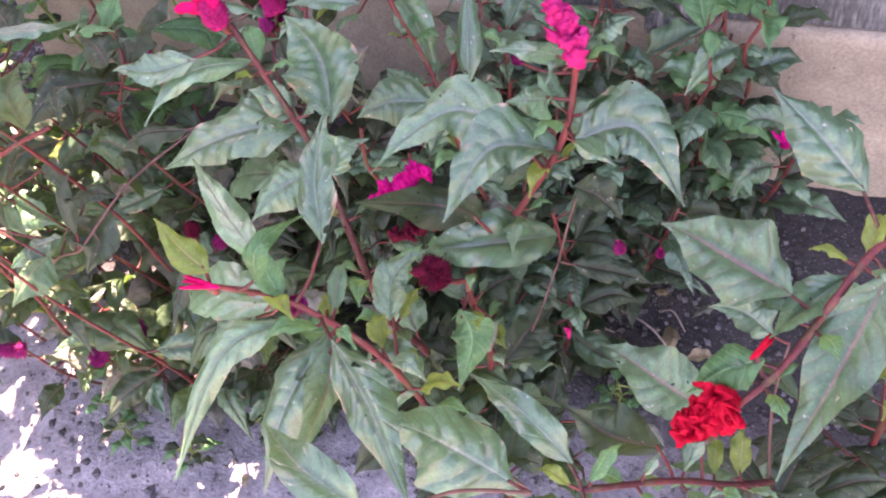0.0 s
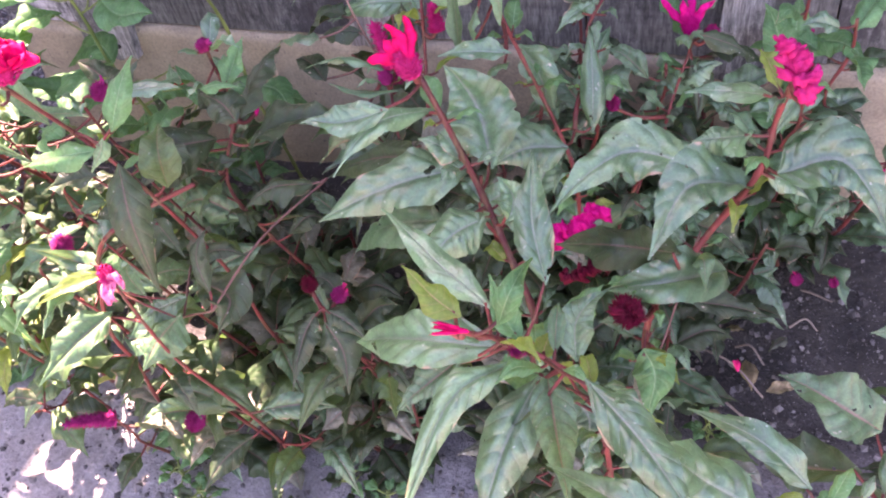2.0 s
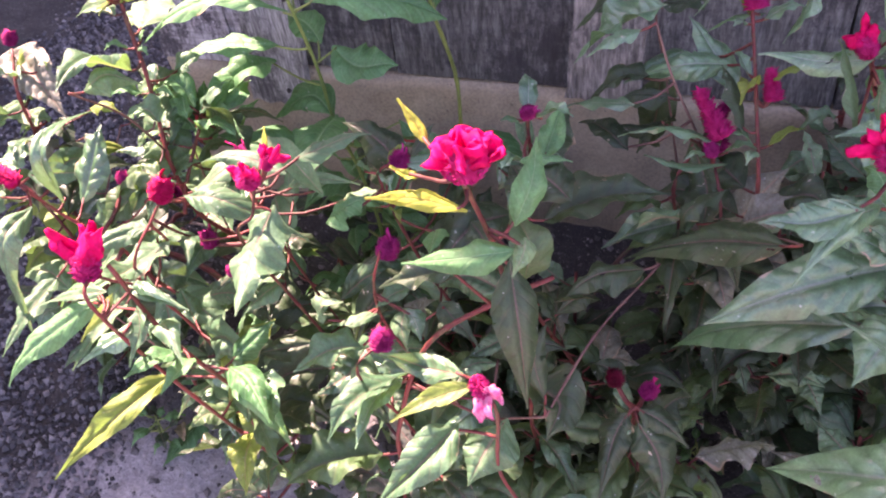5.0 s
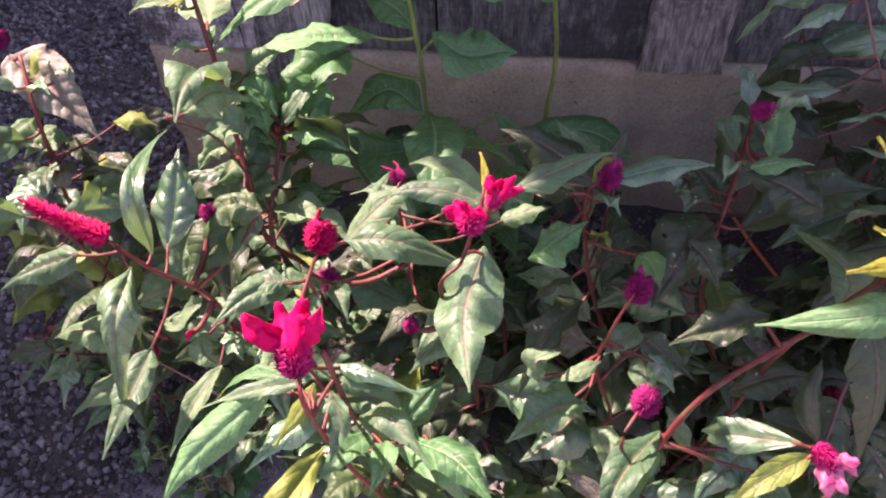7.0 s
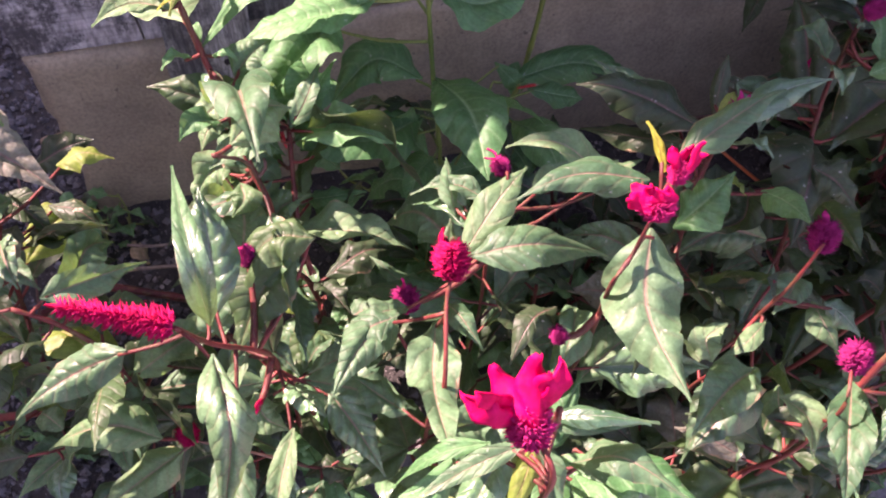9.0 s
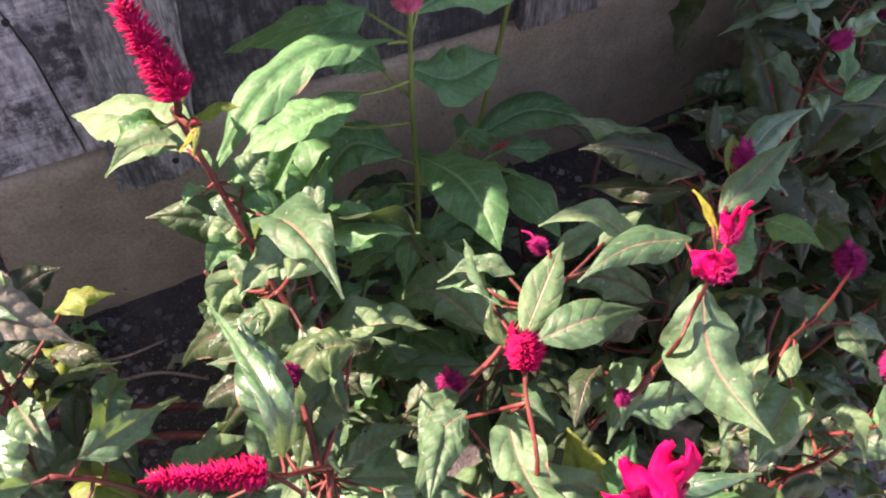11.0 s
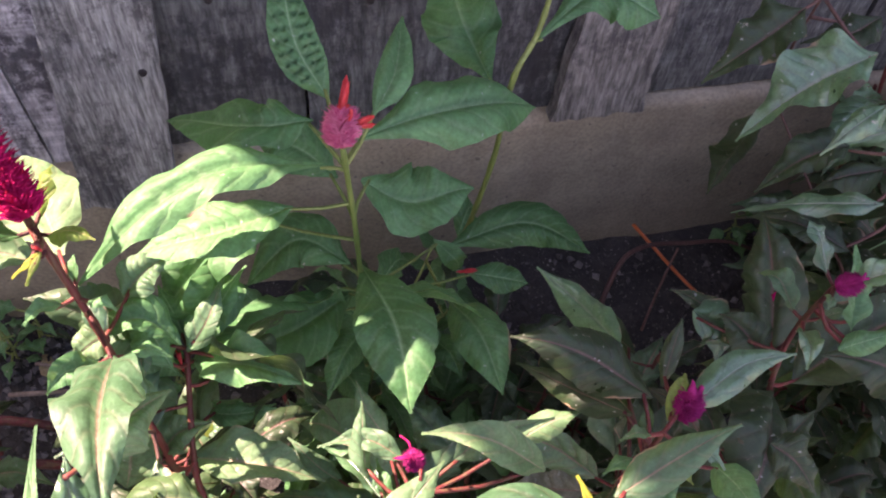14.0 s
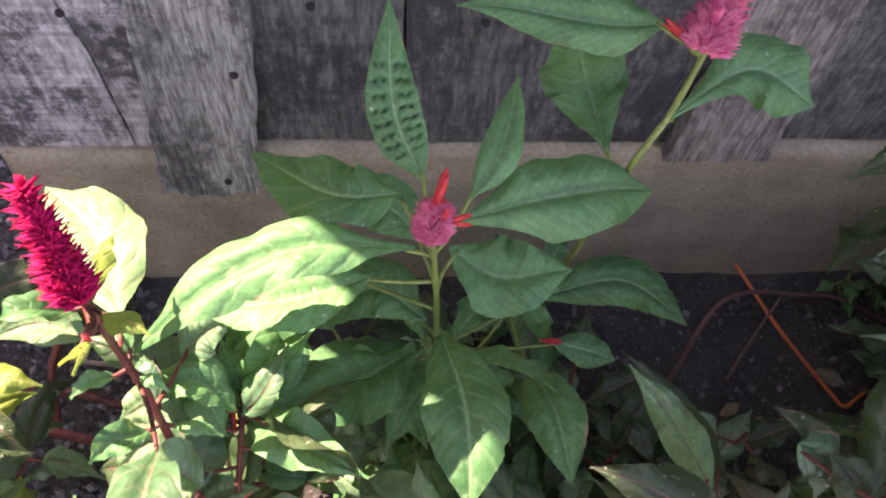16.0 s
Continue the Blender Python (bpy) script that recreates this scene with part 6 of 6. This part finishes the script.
leaf(p, (-0.273, -0.500, 0.378), (-0.288, -0.542, 0.375), (-0.301, -0.582, 0.359), 0.020, 0, 'pale')
leaf(p, (-0.313, -0.442, 0.427), (-0.312, -0.428, 0.448), (-0.305, -0.404, 0.461), 0.027, 0, 'sage')
leaf(p, (-0.298, -0.466, 0.381), (-0.293, -0.485, 0.373), (-0.277, -0.492, 0.359), 0.028, 0, 'pale')
leaf(p, (-0.302, -0.419, 0.369), (-0.279, -0.431, 0.374), (-0.265, -0.447, 0.359), 0.021, 0, 'pink')
leaf(p, (-0.232, -0.417, 0.495), (-0.267, -0.415, 0.496), (-0.299, -0.446, 0.459), 0.041, 0, 'dull')
leaf(p, (-0.296, -0.446, 0.410), (-0.318, -0.472, 0.396), (-0.335, -0.466, 0.390), 0.017, 0, 'pale')
undergrowth(p, high=0.4, young=False, sunny=True)

p = plant('low celosia with purple spikes sprawling on the soil')
stem(p, [(-0.027, -0.548, 0.030), (0.019, -0.615, 0.232)], 0.0022, 0.0013, 'red')
flower(p, 'spike', (0.019, -0.614, 0.233), (-0.023, -0.643, 0.250), 0.020, 'purple')
flower(p, 'globe', (0.152, -0.562, 0.227), (0.143, -0.556, 0.244), 0.029, 'purple')
flower(p, 'globe', (0.105, -0.599, 0.213), (0.109, -0.592, 0.222), 0.022, 'purple')
undergrowth(p, low=0.1, high=0.22, every=0.05, shoots=1, young=False)

p = plant('shaded celosia with slender magenta spikes by the plinth')
stem(p, [(0.384, -0.224, 0.060), (0.361, -0.342, 0.500), (0.350, -0.299, 0.558), (0.332, -0.233, 0.635)], 0.0026, 0.0015, 'red')
stem(p, [(0.348, -0.246, 0.060), (0.331, -0.364, 0.487), (0.316, -0.326, 0.529)], 0.0022, 0.0013, 'red')
leaf(p, (0.323, -0.243, 0.571), (0.279, -0.261, 0.579), (0.222, -0.246, 0.546), 0.031, -34, 'blue')
leaf(p, (0.333, -0.264, 0.556), (0.305, -0.233, 0.577), (0.278, -0.214, 0.606), 0.034, -15, 'blue')
leaf(p, (0.384, -0.434, 0.525), (0.322, -0.407, 0.493), (0.247, -0.391, 0.447), 0.043, -32, 'dark')
leaf(p, (0.314, -0.305, 0.425), (0.266, -0.327, 0.422), (0.220, -0.352, 0.416), 0.041, -24, 'blue')
leaf(p, (0.331, -0.366, 0.485), (0.342, -0.384, 0.464), (0.356, -0.408, 0.437), 0.032, 13, 'dark')
leaf(p, (0.293, -0.221, 0.563), (0.262, -0.234, 0.562), (0.224, -0.258, 0.554), 0.031, -29, 'blue')
flower(p, 'spike', (0.323, -0.322, 0.543), (0.297, -0.298, 0.576), 0.023, 'magenta')
flower(p, 'globe', (0.317, -0.336, 0.531), (0.314, -0.331, 0.538), 0.014, 'magenta')
flower(p, 'spike', (0.363, -0.290, 0.567), (0.357, -0.280, 0.592), 0.017, 'magenta')
flower(p, 'spike', (0.337, -0.236, 0.628), (0.332, -0.228, 0.646), 0.021, 'magenta')
leaf(p, (0.229, -0.169, 0.616), (0.200, -0.175, 0.595), (0.162, -0.178, 0.561), 0.048, 0, 'dark')
leaf(p, (0.257, -0.225, 0.620), (0.216, -0.227, 0.600), (0.170, -0.234, 0.561), 0.053, 0, 'blue')
leaf(p, (0.239, -0.273, 0.621), (0.215, -0.283, 0.617), (0.191, -0.291, 0.600), 0.020, 0, 'blue')
leaf(p, (0.241, -0.316, 0.568), (0.202, -0.299, 0.555), (0.159, -0.277, 0.530), 0.021, 0, 'blue')
leaf(p, (0.248, -0.257, 0.560), (0.219, -0.255, 0.551), (0.187, -0.258, 0.524), 0.035, 0, 'dark')
leaf(p, (0.238, -0.320, 0.516), (0.212, -0.297, 0.522), (0.180, -0.271, 0.513), 0.031, 0, 'dark')
leaf(p, (0.296, -0.171, 0.602), (0.266, -0.181, 0.598), (0.235, -0.174, 0.589), 0.034, 0, 'dark')
leaf(p, (0.272, -0.276, 0.552), (0.240, -0.277, 0.552), (0.218, -0.276, 0.542), 0.029, 0, 'dark')
leaf(p, (0.346, -0.232, 0.621), (0.320, -0.239, 0.619), (0.293, -0.242, 0.604), 0.013, 20, 'sage')
leaf(p, (0.336, -0.230, 0.627), (0.308, -0.223, 0.639), (0.283, -0.234, 0.615), 0.019, 30, 'blue')
leaf(p, (0.387, -0.220, 0.646), (0.378, -0.237, 0.628), (0.365, -0.244, 0.603), 0.021, 30, 'blue')
leaf(p, (0.322, -0.326, 0.539), (0.277, -0.329, 0.556), (0.229, -0.338, 0.550), 0.018, 30, 'blue')
leaf(p, (0.330, -0.337, 0.526), (0.290, -0.350, 0.530), (0.255, -0.344, 0.533), 0.012, 10, 'sage')
leaf(p, (0.333, -0.353, 0.509), (0.301, -0.376, 0.500), (0.297, -0.386, 0.476), 0.025, 20, 'dark')
leaf(p, (0.341, -0.313, 0.545), (0.329, -0.285, 0.571), (0.314, -0.257, 0.580), 0.024, 40, 'dark')
undergrowth(p, high=0.5)

p = plant('shaded celosia with magenta spikes against the boards')
stem(p, [(0.589, -0.055, 0.080), (0.587, -0.175, 0.384), (0.605, -0.099, 0.444)], 0.0026, 0.0015, 'red')
leaf(p, (0.718, -0.087, 0.415), (0.719, -0.057, 0.441), (0.720, -0.021, 0.472), 0.042, -1, 'fresh')
leaf(p, (0.717, -0.096, 0.403), (0.700, -0.066, 0.437), (0.681, -0.040, 0.469), 0.040, -18, 'fresh')
leaf(p, (0.607, -0.114, 0.433), (0.618, -0.137, 0.407), (0.622, -0.164, 0.381), 0.039, 9, 'dark')
leaf(p, (0.613, -0.117, 0.466), (0.645, -0.115, 0.455), (0.669, -0.116, 0.445), 0.026, 33, 'dark')
flower(p, 'fingers', (0.602, -0.098, 0.451), (0.592, -0.060, 0.492), 0.030, 'violet')
flower(p, 'globe', (0.621, -0.094, 0.442), (0.626, -0.089, 0.451), 0.017, 'magenta')
flower(p, 'tongue', (0.737, -0.063, 0.426), (0.736, -0.056, 0.440), 0.016, 'magenta')
flower(p, 'fingers', (0.822, -0.163, 0.305), (0.822, -0.149, 0.327), 0.017, 'violet')
flower(p, 'globe', (0.754, -0.499, 0.488), (0.751, -0.495, 0.497), 0.007, 'magenta')
flower(p, 'globe', (0.528, -0.198, 0.410), (0.527, -0.192, 0.421), 0.015, 'magenta')
undergrowth(p)

p = plant('small dark-leaved celosia with withered maroon heads')
stem(p, [(0.288, -0.428, 0.060), (0.279, -0.517, 0.377)], 0.0022, 0.0013, 'red')
leaf(p, (0.272, -0.523, 0.374), (0.263, -0.545, 0.357), (0.257, -0.585, 0.322), 0.033, -6, 'dark')
leaf(p, (0.282, -0.518, 0.375), (0.303, -0.520, 0.366), (0.331, -0.529, 0.347), 0.027, 19, 'dark')
leaf(p, (0.283, -0.527, 0.366), (0.305, -0.544, 0.342), (0.315, -0.572, 0.312), 0.042, 10, 'dark')
leaf(p, (0.266, -0.458, 0.309), (0.246, -0.444, 0.329), (0.228, -0.443, 0.336), 0.026, -18, 'dark')
flower(p, 'globe', (0.283, -0.498, 0.368), (0.295, -0.489, 0.379), 0.016, 'magenta')
flower(p, 'globe', (0.259, -0.498, 0.377), (0.255, -0.493, 0.389), 0.016, 'maroon')
undergrowth(p)


# ---- low leafy plants that fill the bed between the flowering ones ----
for k, (x, y, h, n) in enumerate(((0.62, -0.22, 0.3, 3), (0.57, -0.34, 0.26, 3), (0.66, -0.14, 0.28, 3), (0.76, -0.09, 0.34, 3), (0.48, -0.13, 0.4, 3), (0.51, -0.1, 0.42, 3), (0.5, -0.44, 0.2, 3), (0.28, -0.46, 0.17, 3),
                                   (0.16, -0.42, 0.2, 3), (0.19, -0.32, 0.22, 2), (0.23, -0.43, 0.2, 2), (0.08, -0.27, 0.3, 3), (0.14, -0.28, 0.28, 2), (0.44, -0.28, 0.45, 3), (0.5, -0.21, 0.4, 3))):
    # mostly the dark tone, which deepens the shade between the flowering plants
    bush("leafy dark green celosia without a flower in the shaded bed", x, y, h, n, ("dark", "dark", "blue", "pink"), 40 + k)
for k, (x, y, h, n) in enumerate(((0.03, -0.5, 0.14, 2), (0.71, -0.07, 0.44, 4), (0.0, -0.26, 0.24, 3), (-0.16, -0.2, 0.13, 3), (-0.02, -0.19, 0.12, 3), (-0.33, -0.36, 0.14, 3))):
    bush("fresh green celosia growing by the plinth" if h > 0.3 else "low fresh green celosia seedling between larger plants", x, y, h, n, ("fresh", "fresh", "dark", "blue"), 90 + k)


# ---- small things on the soil ----
def strand(name, points, r0, r1, mat, label, category):
    verts, faces = tube(points, r0, r1, 7, 8 * len(points))
    return tagged(mesh_from(name, verts, faces, mat), label, category)


strand("wire", [(0.268, -0.006, 0.122), (0.314, -0.084, 0.1), (0.37, -0.158, 0.076), (0.379, -0.168, 0.074), (0.387, -0.168, 0.075), (0.408, -0.153, 0.084)], 0.0024, 0.0024, WIRE, "bent orange plastic-coated wire leaning on the plinth", "wire")
strand("twig", [(0.173, -0.142, 0.075), (0.223, -0.074, 0.13), (0.263, -0.054, 0.14), (0.32, -0.055, 0.137), (0.386, -0.057, 0.125), (0.48, -0.09, 0.09)], 0.0036, 0.0022, STEM["brown"], "dry arching brown stem lying by the plinth", "twig")
strand("twig", [(0.254, -0.128, 0.06), (0.282, -0.09, 0.09), (0.315, -0.05, 0.12)], 0.002, 0.0015, STEM["brown"], "thin dry grey-brown stem on the soil", "twig")
for points, r in (([(-0.58, -0.14, 0.075), (-0.5, -0.155, 0.13), (-0.43, -0.168, 0.115), (-0.36, -0.19, 0.1)], 0.0055), ([(-0.57, -0.17, 0.07), (-0.48, -0.2, 0.115), (-0.4, -0.222, 0.12), (-0.33, -0.25, 0.1)], 0.0058), ([(-0.518, -0.09, 0.095), (-0.512, -0.13, 0.115), (-0.506, -0.175, 0.085)], 0.005), ([(-0.66, -0.25, 0.045), (-0.56, -0.27, 0.07), (-0.46, -0.26, 0.06)], 0.005), ([(0.586, -0.245, 0.05), (0.626, -0.228, 0.075), (0.666, -0.211, 0.05)], 0.004)):
    strand("fallen_stem", points, r, r * 0.8, STEM["red"], "fallen dull red celosia stem lying on gravel" if points[0][0] < 0 else "fallen dull red celosia stem lying on soil", "stem")
for points, r in (([(-0.5, -0.105, 0.09), (-0.45, -0.115, 0.1), (-0.4, -0.118, 0.092), (-0.35, -0.14, 0.075)], 0.003), ([(-0.47, -0.075, 0.1), (-0.43, -0.09, 0.108), (-0.38, -0.082, 0.1)], 0.0022), ([(0.27, -0.25, 0.05), (0.34, -0.262, 0.085), (0.42, -0.29, 0.075), (0.5, -0.29, 0.04)], 0.0026),
                  ([(0.3, -0.31, 0.035), (0.36, -0.26, 0.08), (0.41, -0.2, 0.09)], 0.002), ([(0.34, -0.22, 0.06), (0.38, -0.29, 0.085), (0.415, -0.36, 0.04)], 0.0022), ([(0.6, -0.3, 0.03), (0.66, -0.31, 0.06), (0.73, -0.345, 0.04)], 0.0025), ([(0.64, -0.24, 0.05), (0.7, -0.27, 0.06), (0.745, -0.3, 0.035)], 0.002), ([(0.765, -0.13, 0.06), (0.79, -0.132, 0.066), (0.825, -0.14, 0.06)], 0.0022), ([(0.4, -0.12, 0.1), (0.44, -0.09, 0.125), (0.5, -0.1, 0.1)], 0.003), ([(0.772, -0.188, 0.05), (0.791, -0.179, 0.062), (0.809, -0.183, 0.045)], 0.0018), ([(0.645, -0.310, 0.05), (0.670, -0.315, 0.062), (0.694, -0.332, 0.045)], 0.0018), ([(0.602, -0.307, 0.05), (0.628, -0.288, 0.062), (0.655, -0.280, 0.045)], 0.0018), ([(0.615, -0.330, 0.05), (0.630, -0.305, 0.062), (0.646, -0.292, 0.045)], 0.0018), ([(0.704, -0.235, 0.05), (0.723, -0.239, 0.062), (0.743, -0.255, 0.045)], 0.0018)):
    strand("twig", points, r, r * 0.6, STEM["dry"], "dry grey-brown twig lying on the soil", "twig")


def dry_leaf(x, y, size, turn, tone):
    d = Vector((math.cos(turn), math.sin(turn), 0))
    z = ground_height(x, y)
    base = Vector((x, y, z + 0.006))
    ob = leaf(None, base, base + d * size * 0.5 + Vector((0, 0, size * 0.18)), base + d * size * 0.9 + Vector((0, 0, 0.004)), size * 0.42, 12, tone, joined=False)
    ob.name = ob.data.name = "dry_leaf"
    return tagged(ob, "curled dry brown leaf lying on the soil" if tone == "dry" else "fallen faded leaf lying on the soil", "leaf", "fallen leaves")


rnd = random.Random(77)
for x, y in ((-0.45, -0.09), (-0.41, -0.14), (-0.36, -0.1), (-0.5, -0.3), (-0.37, -0.43), (0.3, -0.24), (0.37, -0.31), (0.43, -0.24), (0.46, -0.34), (0.24, -0.17), (0.36, -0.12), (0.6, -0.31), (0.66, -0.27), (0.7, -0.33), (0.72, -0.24), (0.64, -0.42), (0.17, -0.55), (0.24, -0.6), (0.02, -0.55), (0.36, -0.55), (0.8, -0.36), (0.69, -0.2), (0.75, -0.28), (0.63, -0.25), (0.71, -0.39), (0.77, -0.2), (-0.2, -0.5), (-0.08, -0.53), (-0.02, -0.12), (0.1, -0.14), (0.52, -0.2)):
    dry_leaf(x, y, rnd.uniform(0.025, 0.06), rnd.uniform(0, 6.28), rnd.choice(("dry", "dry", "worn")))


def weed(x, y, height, count, seed, label):
    """A small ground weed: a rosette of stalked oval leaves."""
    rnd = random.Random(seed)
    root = tagged(new("weed"), label, "weed", "small weeds")
    foot = Vector((x, y, ground_height(x, y) - 0.004))
    STEMS[root.name] = [([foot, foot + Vector((0, 0, height))], "green", True)]
    verts, faces = tube([foot, foot + Vector((0.004, 0, height * 0.5)), foot + Vector((0, 0.004, height))], 0.0015, 0.001, 6, 6)
    mesh_from("stem", verts, faces, STEM["green"], root)
    for i in range(count):
        th, s = i * 2.4 + rnd.uniform(-0.3, 0.3), (i + 1) / count
        d = Vector((math.cos(th), math.sin(th), 0))
        ln = rnd.uniform(0.018, 0.034)
        base = foot + Vector((0, 0, height * s)) + d * 0.012
        if base.y + d.y * ln > -0.01 and base.x > WALL_X0:
            continue
        leaf(root, base, base + d * ln * 0.5 + Vector((0, 0, ln * 0.25)), base + d * ln + Vector((0, 0, ln * rnd.uniform(-0.2, 0.2))), ln * 0.62, rnd.uniform(-20, 20), rnd.choice(("fresh", "fresh", "dark")))
    return root


for k, (x, y, h, n) in enumerate(((-0.5, -0.05, 0.07, 12), (-0.47, -0.03, 0.06, 10), (-0.53, -0.02, 0.05, 9), (-0.56, -0.3, 0.05, 10), (-0.62, -0.27, 0.04, 8), (-0.45, -0.42, 0.05, 9), (-0.38, -0.46, 0.06, 10), (0.05, -0.6, 0.05, 9), (0.0, -0.57, 0.04, 8), (0.16, -0.6, 0.05, 9), (0.3, -0.55, 0.05, 10), (0.24, -0.53, 0.05, 9), (0.44, -0.03, 0.05, 9), (0.4, -0.025, 0.06, 10), (0.47, -0.05, 0.06, 9), (0.35, -0.33, 0.05, 8), (0.68, -0.36, 0.05, 9), (-0.31, -0.12, 0.06, 9), (-0.04, -0.1, 0.06, 10))):
    weed(x, y, h, n, 200 + k, "small green weed growing in the soil" if x > -0.4 else "small green weed growing in dark gravel")
